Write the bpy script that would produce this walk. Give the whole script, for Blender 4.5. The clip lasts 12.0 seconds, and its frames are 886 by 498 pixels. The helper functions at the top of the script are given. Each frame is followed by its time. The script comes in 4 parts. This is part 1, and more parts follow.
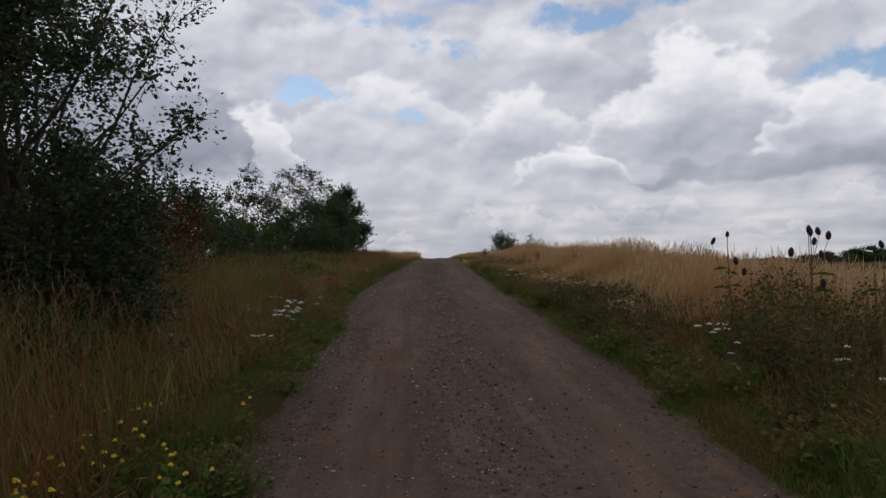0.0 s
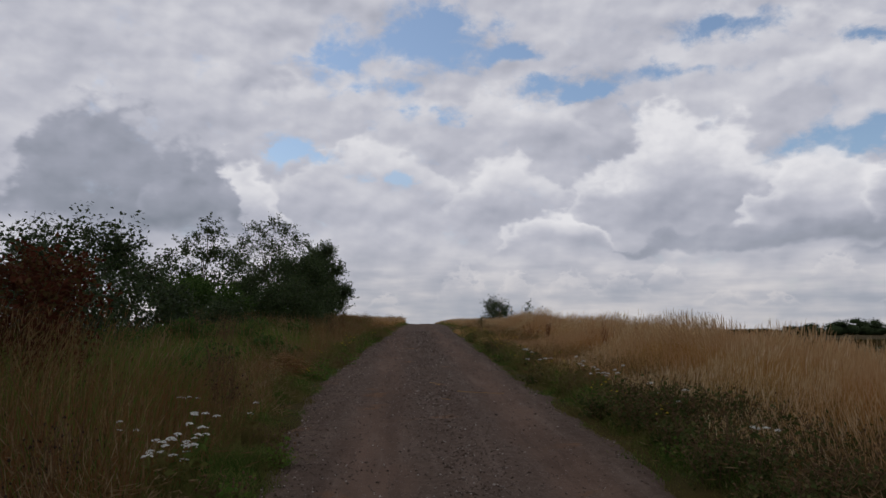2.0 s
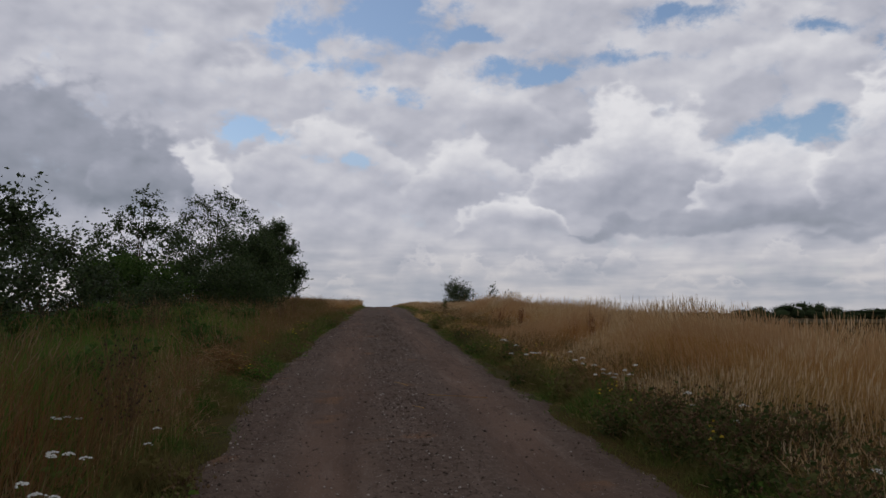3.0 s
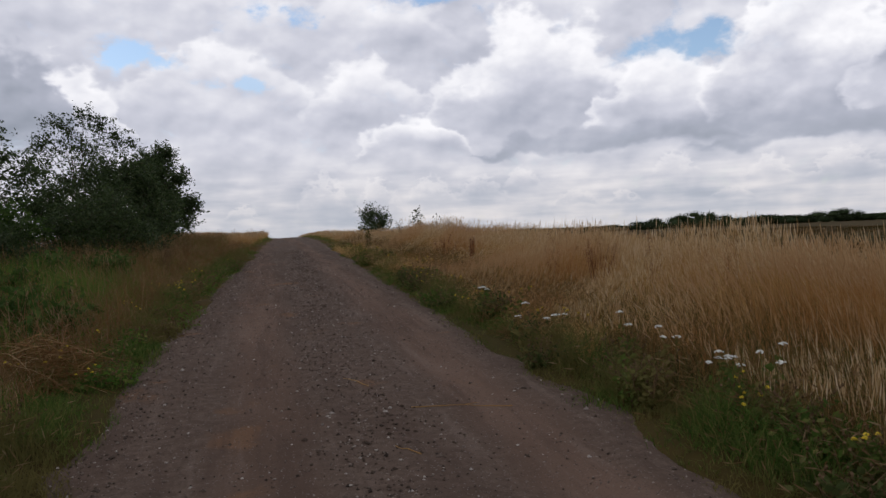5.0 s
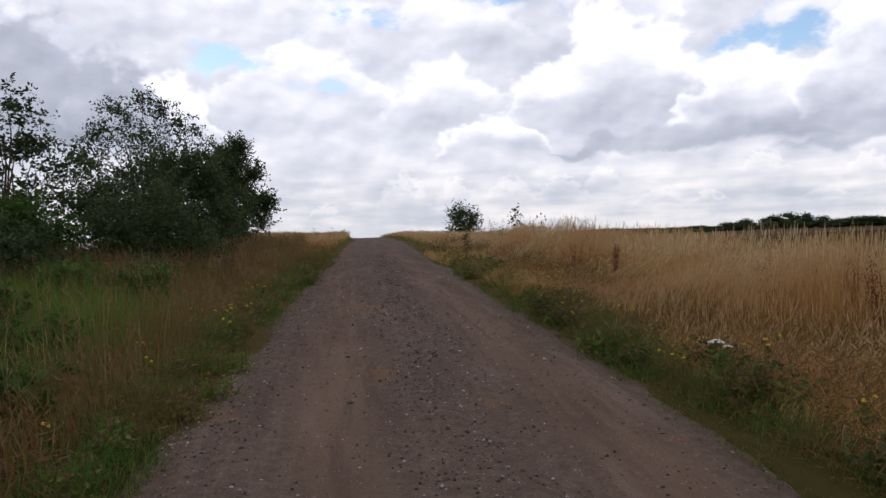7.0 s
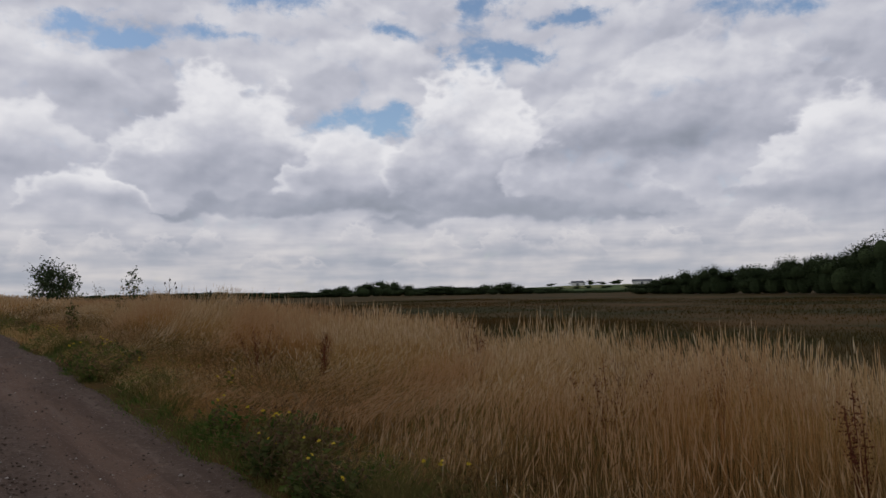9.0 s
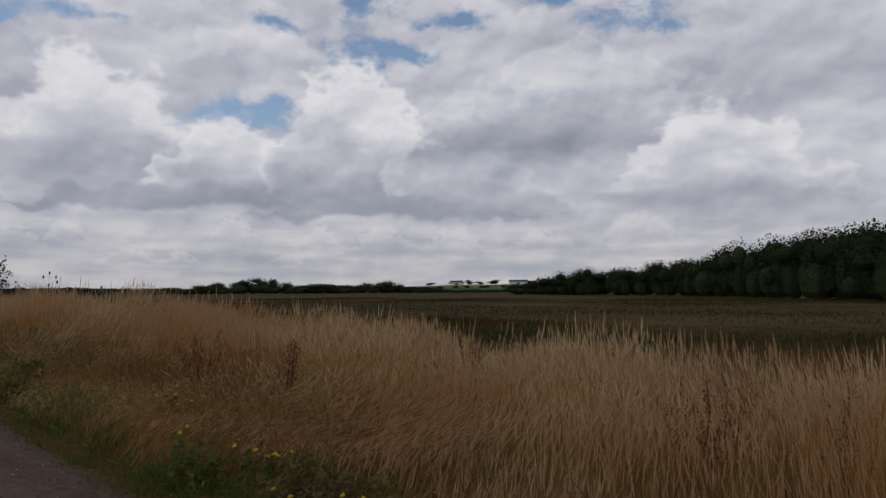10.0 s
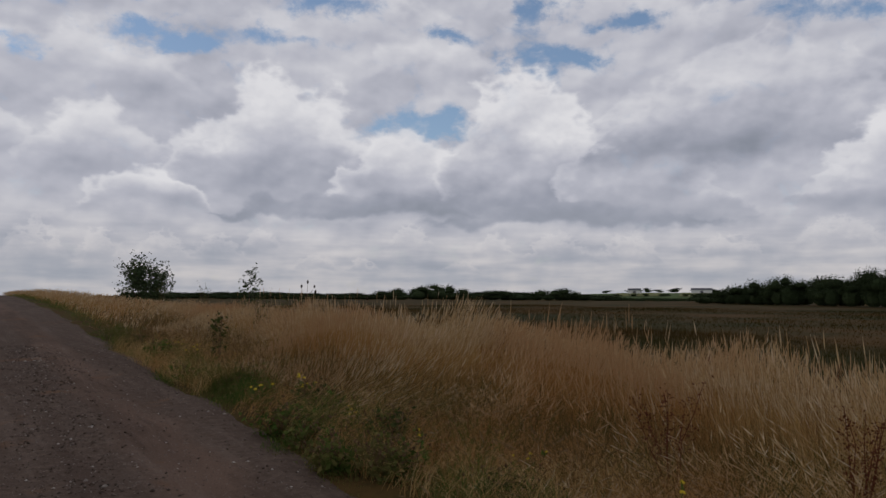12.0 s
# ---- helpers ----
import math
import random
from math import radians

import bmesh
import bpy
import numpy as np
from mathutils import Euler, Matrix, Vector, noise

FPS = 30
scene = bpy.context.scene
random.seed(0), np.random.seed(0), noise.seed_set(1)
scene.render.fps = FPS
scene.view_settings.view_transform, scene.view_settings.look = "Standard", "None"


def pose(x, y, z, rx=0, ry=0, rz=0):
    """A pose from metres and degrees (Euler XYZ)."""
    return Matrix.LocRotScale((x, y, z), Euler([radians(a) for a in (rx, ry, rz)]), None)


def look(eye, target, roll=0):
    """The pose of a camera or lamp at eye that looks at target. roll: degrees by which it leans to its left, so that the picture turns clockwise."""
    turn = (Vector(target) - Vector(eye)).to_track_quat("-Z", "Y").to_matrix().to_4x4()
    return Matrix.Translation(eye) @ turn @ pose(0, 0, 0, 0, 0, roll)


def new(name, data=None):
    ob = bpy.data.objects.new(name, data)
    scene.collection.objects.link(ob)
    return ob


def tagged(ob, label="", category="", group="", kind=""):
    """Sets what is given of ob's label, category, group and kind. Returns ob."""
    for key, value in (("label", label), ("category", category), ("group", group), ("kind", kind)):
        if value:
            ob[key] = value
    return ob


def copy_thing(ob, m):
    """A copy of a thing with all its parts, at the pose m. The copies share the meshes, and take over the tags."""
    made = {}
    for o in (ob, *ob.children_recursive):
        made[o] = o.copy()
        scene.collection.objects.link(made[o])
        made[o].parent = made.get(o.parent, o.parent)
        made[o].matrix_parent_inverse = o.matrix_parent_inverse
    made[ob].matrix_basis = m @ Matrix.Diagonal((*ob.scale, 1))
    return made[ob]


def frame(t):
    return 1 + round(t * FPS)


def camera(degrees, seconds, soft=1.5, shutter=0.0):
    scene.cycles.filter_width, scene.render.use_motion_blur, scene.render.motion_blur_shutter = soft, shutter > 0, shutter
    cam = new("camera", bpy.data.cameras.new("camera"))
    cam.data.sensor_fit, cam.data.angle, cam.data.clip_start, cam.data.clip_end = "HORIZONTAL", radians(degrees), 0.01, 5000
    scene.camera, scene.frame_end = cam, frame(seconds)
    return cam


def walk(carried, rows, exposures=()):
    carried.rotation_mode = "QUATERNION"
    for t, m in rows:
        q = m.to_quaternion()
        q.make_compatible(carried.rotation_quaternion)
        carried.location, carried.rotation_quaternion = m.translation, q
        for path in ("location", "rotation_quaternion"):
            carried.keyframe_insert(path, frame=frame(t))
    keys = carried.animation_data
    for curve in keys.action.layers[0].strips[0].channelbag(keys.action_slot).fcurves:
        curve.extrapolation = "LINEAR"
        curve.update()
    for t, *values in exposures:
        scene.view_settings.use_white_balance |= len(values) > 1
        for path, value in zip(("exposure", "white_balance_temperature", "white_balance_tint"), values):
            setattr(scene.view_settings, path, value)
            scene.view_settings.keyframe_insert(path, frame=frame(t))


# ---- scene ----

# ================= camera and its walk =================
cam = camera(61.04, 12.0, soft=1.5, shutter=0.0)
# seconds, x, y, z, yaw, pitch, roll
PATH = [
    (0.0, 0.000, 0.000, 1.377, -2.39, 1.65, -1.19),
    (0.5, 0.017, 1.039, 1.411, -3.35, 5.56, -0.90),
    (1.0, -0.002, 2.073, 1.519, -3.76, 6.93, -1.24),
    (1.5, -0.016, 3.081, 1.564, -7.01, 4.93, -1.05),
    (2.0, -0.082, 4.090, 1.657, -3.63, 6.45, 0.09),
    (2.5, -0.077, 5.110, 1.750, -4.65, 5.02, 0.36),
    (3.0, -0.121, 6.116, 1.761, -6.94, 5.11, 0.29),
    (3.2, -0.123, 6.513, 1.775, -10.98, 3.36, 0.13),
    (4.8, -0.201, 9.648, 1.942, -10.90, 0.01, 1.60),
    (5.0, -0.180, 10.034, 1.988, -14.03, -0.86, -2.53),
    (5.5, -0.146, 10.988, 2.028, -14.56, -3.50, -1.85),
    (6.0, -0.158, 11.935, 2.074, -7.62, -7.46, -2.13),
    (6.5, -0.111, 12.893, 2.135, -4.81, -4.29, -4.85),
    (6.7, -0.131, 13.267, 2.132, -7.43, -1.00, -2.96),
    (8.3, -0.009, 16.287, 2.292, -7.99, -0.01, 0.36),
    (8.5, -0.001, 16.660, 2.322, -11.30, 1.16, 1.27),
    (9.0, 0.061, 17.582, 2.395, -37.80, 3.41, -1.04),
    (9.5, 0.086, 18.494, 2.427, -40.95, 4.19, -0.45),
    (10.0, 0.099, 19.399, 2.420, -46.96, 3.19, -0.40),
    (10.5, 0.114, 20.303, 2.483, -45.16, 2.89, -1.22),
    (11.0, 0.103, 21.211, 2.491, -46.31, 4.63, -0.22),
    (11.5, 0.092, 22.121, 2.579, -42.75, 5.61, 0.13),
    (12.0, 0.064, 23.035, 2.570, -33.87, 3.73, 0.27),
]
EXPOSURES = [(0.0, -0.02), (0.5, 0.02), (1.0, -0.16), (1.5, -0.28), (2.0, -0.2), (2.5, -0.35), (3.2, -0.18), (4.8, 0.15), (5.5, 0.22), (6.0, 0.5), (6.5, 0.75), (6.8, 0.6), (8.3, 0.2), (8.7, 0.0), (9.5, -0.3), (11.0, -0.28), (11.5, -0.4), (12.0, -0.3)]
walk(cam, [(t, pose(x, y, z, 90 + p, 0, w) @ pose(0, 0, 0, 0, 0, r)) for t, x, y, z, w, p, r in PATH], EXPOSURES)

# ================= world and sun =================
# blue gaps, dark bases and bright heads of the cloud deck: azimuth, elevation, half width, half height, strength
GAPS = [(2.7, 22.5, 5.0, 2.0, 1.0), (-4.5, 20.2, 4.0, 1.0, .8), (14.6, 18.7, 4.0, 1.0, .9), (0.2, 12.0, 2.2, .9, 1.1), (-7.2, 13.6, 1.9, 1.0, .8),
        (33.0, 13.0, 4.2, 1.2, .9), (25.4, 21.5, 3.5, .9, .6), (40.3, 17.2, 2.2, 1.6, .8), (44.2, 18.0, 2.2, 1.0, .8), (41.2, 21.5, 2.0, 2.0, .7),
        (61.5, 19.8, 5.0, 1.0, .6), (35.0, 19.6, 2.6, .6, .6), (3.5, 16.3, 2.0, .9, .6), (-1.5, 18.2, 2.6, .8, .6), (9.0, 21.0, 3.0, .7, .6), (22.0, 19.0, 3.0, .7, .5), (48.5, 20.6, 3.0, .8, .8), (56.0, 21.8, 3.0, .9, .7)]
# heaped clouds, far ones first: azimuth, elevation of the base, half width, height, grey of the base, white of the top
DECK = [(-4.0, 15.0, 9.0, 4.4, .60, .95), (9.0, 14.4, 8.0, 4.0, .58, .92), (27.0, 17.5, 11.0, 5.0, .64, .90), (34.0, 16.0, 7.0, 3.4, .54, .94), (47.0, 18.5, 9.0, 5.0, .62, .94), (62.0, 18.0, 10.0, 5.0, .56, .86), (-16.0, 13.5, 9.0, 6.0, .56, .76), (-26.0, 8.0, 12.0, 6.0, .48, .70), (76.0, 13.0, 12.0, 6.0, .50, .74)]
HEAPS = [(-2.0, 8.8, 9.0, 5.2, .56, .88), (9.5, 8.8, 5.5, 4.4, .52, .90), (22.0, 8.0, 8.0, 7.6, .40, 1.00), (31.5, 6.9, 6.5, 5.8, .42, .98), (40.5, 6.6, 7.5, 9.4, .34, 1.00), (49.0, 6.0, 7.0, 6.6, .40, .86), (57.0, 10.0, 12.0, 7.2, .32, .80), (68.0, 6.2, 8.0, 6.0, .44, .96), (12.0, 6.4, 4.2, 2.9, .50, .96), (-12.0, 7.8, 4.6, 4.4, .52, 1.00), (-20.5, 8.2, 7.0, 7.0, .14, .36), (-14.5, 8.0, 3.4, 4.6, .16, .38), (27.5, 6.4, 10.0, 1.5, .30, .44), (44.0, 5.6, 11.0, 1.6, .28, .42)]
PUFFS = [(5.5, 2.2, 2.2, 2.9), (9.6, 2.3, 1.8, 2.5), (13.6, 2.7, 1.9, 2.0), (17.4, 2.9, 2.1, 1.6), (20.6, 3.6, 1.5, 1.4), (31.7, 3.9, 1.7, 1.6), (38.0, 3.2, 1.6, 1.7), (42.8, 3.0, 2.6, 1.9), (48.0, 2.8, 2.4, 2.0), (-0.5, 2.0, 1.2, 1.0), (28.0, 2.0, 1.3, .9), (35.5, 2.0, 1.4, .8), (55.0, 3.0, 2.6, 1.6), (24.5, 2.2, 1.6, 1.0), (62.0, 3.6, 3.0, 2.0)]
SUN_EL, SUN_AZ = 48.0, -60.0


class Nodes:
    """Short hand for node trees."""

    def __init__(self, tree):
        self.tree = tree

    def add(self, kind):
        return self.tree.nodes.new(kind)

    def link(self, a, b):
        self.tree.links.new(a, b)

    def math(self, op, a, b=0.0, clamp=False):
        n = self.add("ShaderNodeMath")
        n.operation, n.use_clamp = op, clamp
        for i, v in enumerate((a, b)):
            if isinstance(v, (int, float)):
                n.inputs[i].default_value = v
            else:
                self.link(v, n.inputs[i])
        return n.outputs[0]

    def vec(self, op, a, b=None):
        n = self.add("ShaderNodeVectorMath")
        n.operation = op
        for i, v in enumerate((a, b)):
            if v is None:
                continue
            if isinstance(v, tuple):
                n.inputs[i].default_value = v
            else:
                self.link(v, n.inputs[i])
        return n.outputs["Value"] if op == "DOT_PRODUCT" else n.outputs["Vector"]

    def noise(self, where, scale, detail=4.0, rough=0.55, distort=0.0):
        n = self.add("ShaderNodeTexNoise")
        if where is not None:
            self.link(where, n.inputs["Vector"])
        n.inputs["Scale"].default_value, n.inputs["Detail"].default_value = scale, detail
        n.inputs["Roughness"].default_value, n.inputs["Distortion"].default_value = rough, distort
        return n.outputs["Fac"]

    def span(self, v, a, b, c=0.0, d=1.0):
        n = self.add("ShaderNodeMapRange")
        n.interpolation_type = "SMOOTHSTEP"
        self.link(v, n.inputs["Value"])
        for key, value in zip(("From Min", "From Max", "To Min", "To Max"), (a, b, c, d)):
            n.inputs[key].default_value = value
        return n.outputs["Result"]

    def mix(self, f, a, b, blend="MIX"):
        n = self.add("ShaderNodeMix")
        n.data_type, n.blend_type = "RGBA", blend
        for i, v in ((0, f), (6, a), (7, b)):
            if isinstance(v, (int, float)):
                n.inputs[i].default_value = v
            elif isinstance(v, tuple):
                n.inputs[i].default_value = (*v, 1.0)
            else:
                self.link(v, n.inputs[i])
        return n.outputs[2]

    def ramp(self, f, stops):
        n = self.add("ShaderNodeValToRGB")
        self.link(f, n.inputs["Fac"])
        e = n.color_ramp.elements
        while len(e) < len(stops):
            e.new(0.5)
        for s, (at, colour) in zip(e, stops):
            s.position, s.color = at, (*colour, 1.0)
        return n.outputs["Color"]


def make_sky():
    world = bpy.data.worlds.new("cloudy_sky")
    scene.world = world
    world.use_nodes = True
    n = Nodes(world.node_tree)
    n.tree.nodes.clear()
    way = n.add("ShaderNodeTexCoord").outputs["Generated"]
    xyz = n.add("ShaderNodeSeparateXYZ")
    n.link(way, xyz.inputs[0])
    x, y, z = xyz.outputs
    az = n.math("ADD", n.math("MULTIPLY", n.math("ARCTAN2", x, y), 57.2958), 0.3)
    el = n.math("MULTIPLY", n.math("ARCSINE", z), 57.2958)
    flat = n.add("ShaderNodeCombineXYZ")
    n.link(az, flat.inputs[0])
    n.link(n.math("MULTIPLY", el, 1.45), flat.inputs[1])
    flat = flat.outputs[0]

    def drift(scale, detail, rough, wide, high):
        """Angles shifted by noise, for ragged edges."""
        t = n.add("ShaderNodeTexNoise")
        n.link(flat, t.inputs["Vector"])
        t.inputs["Scale"].default_value, t.inputs["Detail"].default_value, t.inputs["Roughness"].default_value = scale, detail, rough
        c = n.vec("MULTIPLY", n.vec("SUBTRACT", t.outputs["Color"], (0.5, 0.5, 0.5)), (wide, high, 0.0))
        at = n.add("ShaderNodeCombineXYZ")
        n.link(az, at.inputs[0])
        n.link(el, at.inputs[1])
        return n.vec("ADD", at.outputs[0], c)

    def parts(v):
        t = n.add("ShaderNodeSeparateXYZ")
        n.link(v, t.inputs[0])
        return t.outputs[0], t.outputs[1]

    def billow(where, scale, detail, rough):
        """Round heads with sharp creases between them."""
        return n.math("ABSOLUTE", n.math("SUBTRACT", n.noise(where, scale, detail, rough), 0.5))

    torn = drift(0.16, 6, 0.62, 15.0, 5.5)
    gap = None
    for a, e, wa, we, amp in GAPS:
        d = n.vec("MULTIPLY", n.vec("SUBTRACT", torn, (a, e, 0.0)), (1 / wa, 1 / we, 0.0))
        g = n.math("MULTIPLY", n.math("POWER", 2.718, n.math("MULTIPLY", n.vec("DOT_PRODUCT", d, d), -1.0)), amp)
        gap = g if gap is None else n.math("ADD", gap, g)
    # the deck beyond the view, in perspective
    up = n.math("ADD", n.math("MAXIMUM", z, 0.0), 0.10)
    deck = n.add("ShaderNodeCombineXYZ")
    n.link(n.math("DIVIDE", x, up), deck.inputs[0])
    n.link(n.math("DIVIDE", y, up), deck.inputs[1])
    broad = n.noise(deck.outputs[0], 0.75, 7, 0.56, 0.25)
    thin = n.noise(flat, 0.30, 8, 0.62, 0.3)
    blue = n.span(n.math("ADD", gap, n.math("MULTIPLY", n.math("SUBTRACT", thin, 0.5), 1.5)), 0.10, 0.72)
    blue = n.math("MAXIMUM", blue, n.math("MULTIPLY", n.span(broad, 0.62, 0.72), n.span(el, 24.0, 30.0)))
    # relief under light from above: density here less the density a little higher
    relief = None
    for scale, reach, share in ((0.13, 1.8, 1.15), (0.34, 0.7, 0.55)):
        g = n.math("SUBTRACT", n.noise(flat, scale, 3, 0.45), n.noise(n.vec("ADD", flat, (-0.45 * reach, reach, 0.0)), scale, 3, 0.45))
        g = n.math("MULTIPLY", g, share)
        relief = g if relief is None else n.math("ADD", relief, g)
    heads = n.math("ADD", n.math("MULTIPLY", billow(flat, 0.20, 3, 0.5), -2.4), n.math("MULTIPLY", billow(flat, 0.62, 3, 0.5), -0.8))
    heads = n.math("ADD", heads, 0.48)
    fine_heads = n.math("ADD", n.math("MULTIPLY", billow(flat, 0.9, 4, 0.55), -2.2), 0.26)
    soft = n.noise(flat, 0.07, 4, 0.5)
    shade = n.math("ADD", n.math("ADD", n.math("MULTIPLY", n.math("SUBTRACT", soft, 0.5), 0.45), 0.64), n.math("MULTIPLY", relief, 0.7))
    # thin flat bars of cloud far off
    bars = n.add("ShaderNodeCombineXYZ")
    n.link(n.math("MULTIPLY", az, 0.22), bars.inputs[0])
    n.link(n.math("MULTIPLY", el, 1.6), bars.inputs[1])
    bar = n.math("MULTIPLY", n.math("SUBTRACT", n.noise(bars.outputs[0], 0.6, 4, 0.5), 0.5), n.span(el, 8.0, 2.0, 0.0, 0.9))
    shade = n.math("ADD", shade, bar)

    def heap_over(shade, where, lumps, a0, base, wide, high, dark, light, edge, give, cover):
        at, el2 = parts(where)
        a = n.math("DIVIDE", n.math("SUBTRACT", at, a0), wide)
        v = n.math("DIVIDE", n.math("SUBTRACT", el2, base), high)
        top = n.math("ADD", n.math("SUBTRACT", 1.0, n.math("MULTIPLY", a, a)), n.math("MULTIPLY", lumps, give))
        cut = n.span(n.math("SUBTRACT", top, v), 0.0, edge)
        cut = n.math("MULTIPLY", cut, n.span(v, -0.22, 0.16))
        lit = n.span(n.math("DIVIDE", v, n.math("MAXIMUM", top, 0.3)), -0.05, 0.9, dark, light)
        lit = n.math("ADD", lit, n.math("MULTIPLY", relief, 0.6))
        m = n.add("ShaderNodeMix")
        for i, value in ((0, n.math("MULTIPLY", cut, cover)), (2, shade), (3, lit)):
            n.link(value, m.inputs[i])
        return m.outputs[0], cut

    loose = drift(0.24, 4, 0.5, 7.0, 3.4)
    close = drift(0.9, 4, 0.5, 2.0, 1.0)
    for row in DECK:
        shade, cut = heap_over(shade, loose, heads, *row, 0.5, 0.7, 0.75)
    for a, base, wide, high in PUFFS:
        shade, cut = heap_over(shade, close, fine_heads, a, base, wide, high, 0.52, 0.90, 0.45, 1.2, 0.62)
        blue = n.math("MULTIPLY", blue, n.math("SUBTRACT", 1.0, cut))
    for row in HEAPS:
        shade, cut = heap_over(shade, loose, heads, *row, 0.30, 0.75, 0.92)
        blue = n.math("MULTIPLY", blue, n.math("SUBTRACT", 1.0, n.math("MULTIPLY", cut, 0.85 if row[5] > 0.95 else 0.2)))
    cloud = n.ramp(shade, [(0.10, (0.24, 0.268, 0.325)), (0.38, (0.385, 0.405, 0.485)), (0.62, (0.56, 0.57, 0.65)), (0.97, (0.87, 0.865, 0.90))])
    sky = n.add("ShaderNodeTexSky")
    sky.sky_type, sky.sun_disc, sky.sun_elevation, sky.sun_rotation = "NISHITA", False, radians(SUN_EL), radians(SUN_AZ)
    air = n.mix(1.0, sky.outputs["Color"], (0.135, 0.135, 0.135), "MULTIPLY")
    low = n.span(el, 0.0, 9.0, 0.75, 0.0)
    cloud = n.mix(low, cloud, n.mix(n.span(shade, 0.35, 0.9), (0.42, 0.45, 0.51), (0.66, 0.62, 0.61)))
    colour = n.mix(blue, cloud, air)
    # the unseen sky overhead is darkened, added to dim the light on the ground
    colour = n.mix(n.span(el, 26.0, 48.0, 0.0, 0.70), colour, (0.12, 0.125, 0.14))
    under = n.span(el, -3.0, -0.5)
    colour = n.mix(under, (0.10, 0.09, 0.07), colour)
    back = n.add("ShaderNodeBackground")
    n.link(colour, back.inputs["Color"])
    back.inputs["Strength"].default_value = 1.0
    n.link(back.outputs[0], n.add("ShaderNodeOutputWorld").inputs["Surface"])
    world.cycles.sampling_method = "MANUAL"
    world.cycles.sample_map_resolution = 512


make_sky()
sun = new("sun", bpy.data.lights.new("sun", "SUN"))
sun.data.energy, sun.data.angle, sun.data.color = 0.3, radians(14), (1.0, 0.95, 0.88)
sun.matrix_world = look((0, 0, 50), (-50 * math.sin(radians(SUN_AZ)) * math.cos(radians(SUN_EL)), -50 * math.cos(radians(SUN_AZ)) * math.cos(radians(SUN_EL)), 50 - 50 * math.sin(radians(SUN_EL))))


# ================= materials =================
def surface(name, build, rough=0.9, bump=None, through_light=0.0, gloss=0.05):
    """build(n) gives the colour socket; bump(n) gives (height socket, strength, distance)."""
    m = bpy.data.materials.new(name)
    m.use_nodes = True
    n = Nodes(m.node_tree)
    n.tree.nodes.clear()
    out = n.add("ShaderNodeOutputMaterial")
    p = n.add("ShaderNodeBsdfPrincipled")
    colour = build(n)
    if isinstance(colour, tuple):
        p.inputs["Base Color"].default_value = (*colour, 1.0)
    else:
        n.link(colour, p.inputs["Base Color"])
    p.inputs["Roughness"].default_value = rough
    p.inputs["Specular IOR Level"].default_value = gloss
    if bump:
        height, strength, distance = bump(n)
        b = n.add("ShaderNodeBump")
        b.inputs["Strength"].default_value, b.inputs["Distance"].default_value = strength, distance
        n.link(height, b.inputs["Height"])
        n.link(b.outputs[0], p.inputs["Normal"])
    if through_light:
        t = n.add("ShaderNodeBsdfTranslucent")
        if isinstance(colour, tuple):
            t.inputs["Color"].default_value = (*colour, 1.0)
        else:
            n.link(colour, t.inputs["Color"])
        mixed = n.add("ShaderNodeMixShader")
        mixed.inputs[0].default_value = through_light
        n.link(p.outputs[0], mixed.inputs[1])
        n.link(t.outputs[0], mixed.inputs[2])
        n.link(mixed.outputs[0], out.inputs["Surface"])
    else:
        n.link(p.outputs[0], out.inputs["Surface"])
    return m


def blade_colour(stops, patch=None, scale=0.5):
    """Colours picked piece by piece, with broad patches of another colour over the ground."""
    def build(n):
        geo = n.add("ShaderNodeNewGeometry")
        c = n.ramp(geo.outputs["Random Per Island"], stops)
        if patch:
            spread = n.noise(geo.outputs["Position"], scale, 3, 0.6)
            c = n.mix(n.span(spread, 0.42, 0.62), c, patch)
        return c
    return build


def plain(colour, vary=0.25, scale=30.0):
    def build(n):
        geo = n.add("ShaderNodeNewGeometry")
        f = n.noise(geo.outputs["Position"], scale, 3)
        return n.mix(f, tuple(c * (1 - vary) for c in colour), tuple(c * (1 + vary) for c in colour))
    return build


STRAW = surface("straw_grass", blade_colour([(0.0, (0.25, 0.13, 0.042)), (0.35, (0.46, 0.27, 0.095)), (0.7, (0.62, 0.41, 0.16)), (1.0, (0.72, 0.53, 0.26))], (0.46, 0.235, 0.083), 0.45), 0.75, through_light=0.3)
SEED = surface("seed_heads", blade_colour([(0.0, (0.40, 0.25, 0.11)), (0.5, (0.62, 0.45, 0.24)), (1.0, (0.76, 0.63, 0.43))], (0.55, 0.35, 0.18), 0.45), 0.8, through_light=0.3)
SEED_DULL = surface("dull_seed_heads", blade_colour([(0.0, (0.20, 0.12, 0.055)), (0.5, (0.29, 0.19, 0.095)), (1.0, (0.42, 0.31, 0.18))], (0.22, 0.14, 0.06), 0.6), 0.8, through_light=0.3)
BROWN = surface("brown_grass", blade_colour([(0.0, (0.15, 0.09, 0.038)), (0.5, (0.26, 0.155, 0.066)), (1.0, (0.37, 0.25, 0.125))], (0.15, 0.13, 0.045), 0.8), 0.8, through_light=0.3)
# dark colours stand in for the shade low between the stems
UNDER_SHADE = surface("shaded_undergrowth", blade_colour([(0.0, (0.09, 0.056, 0.02)), (0.5, (0.18, 0.11, 0.042)), (1.0, (0.32, 0.20, 0.085))], (0.075, 0.085, 0.026), 1.1), 0.85, through_light=0.2)
GREEN = surface("green_grass", blade_colour([(0.0, (0.05, 0.095, 0.018)), (0.5, (0.09, 0.155, 0.030)), (0.85, (0.16, 0.20, 0.05)), (1.0, (0.30, 0.24, 0.09))], (0.17, 0.145, 0.05), 1.1), 0.7, through_light=0.35)
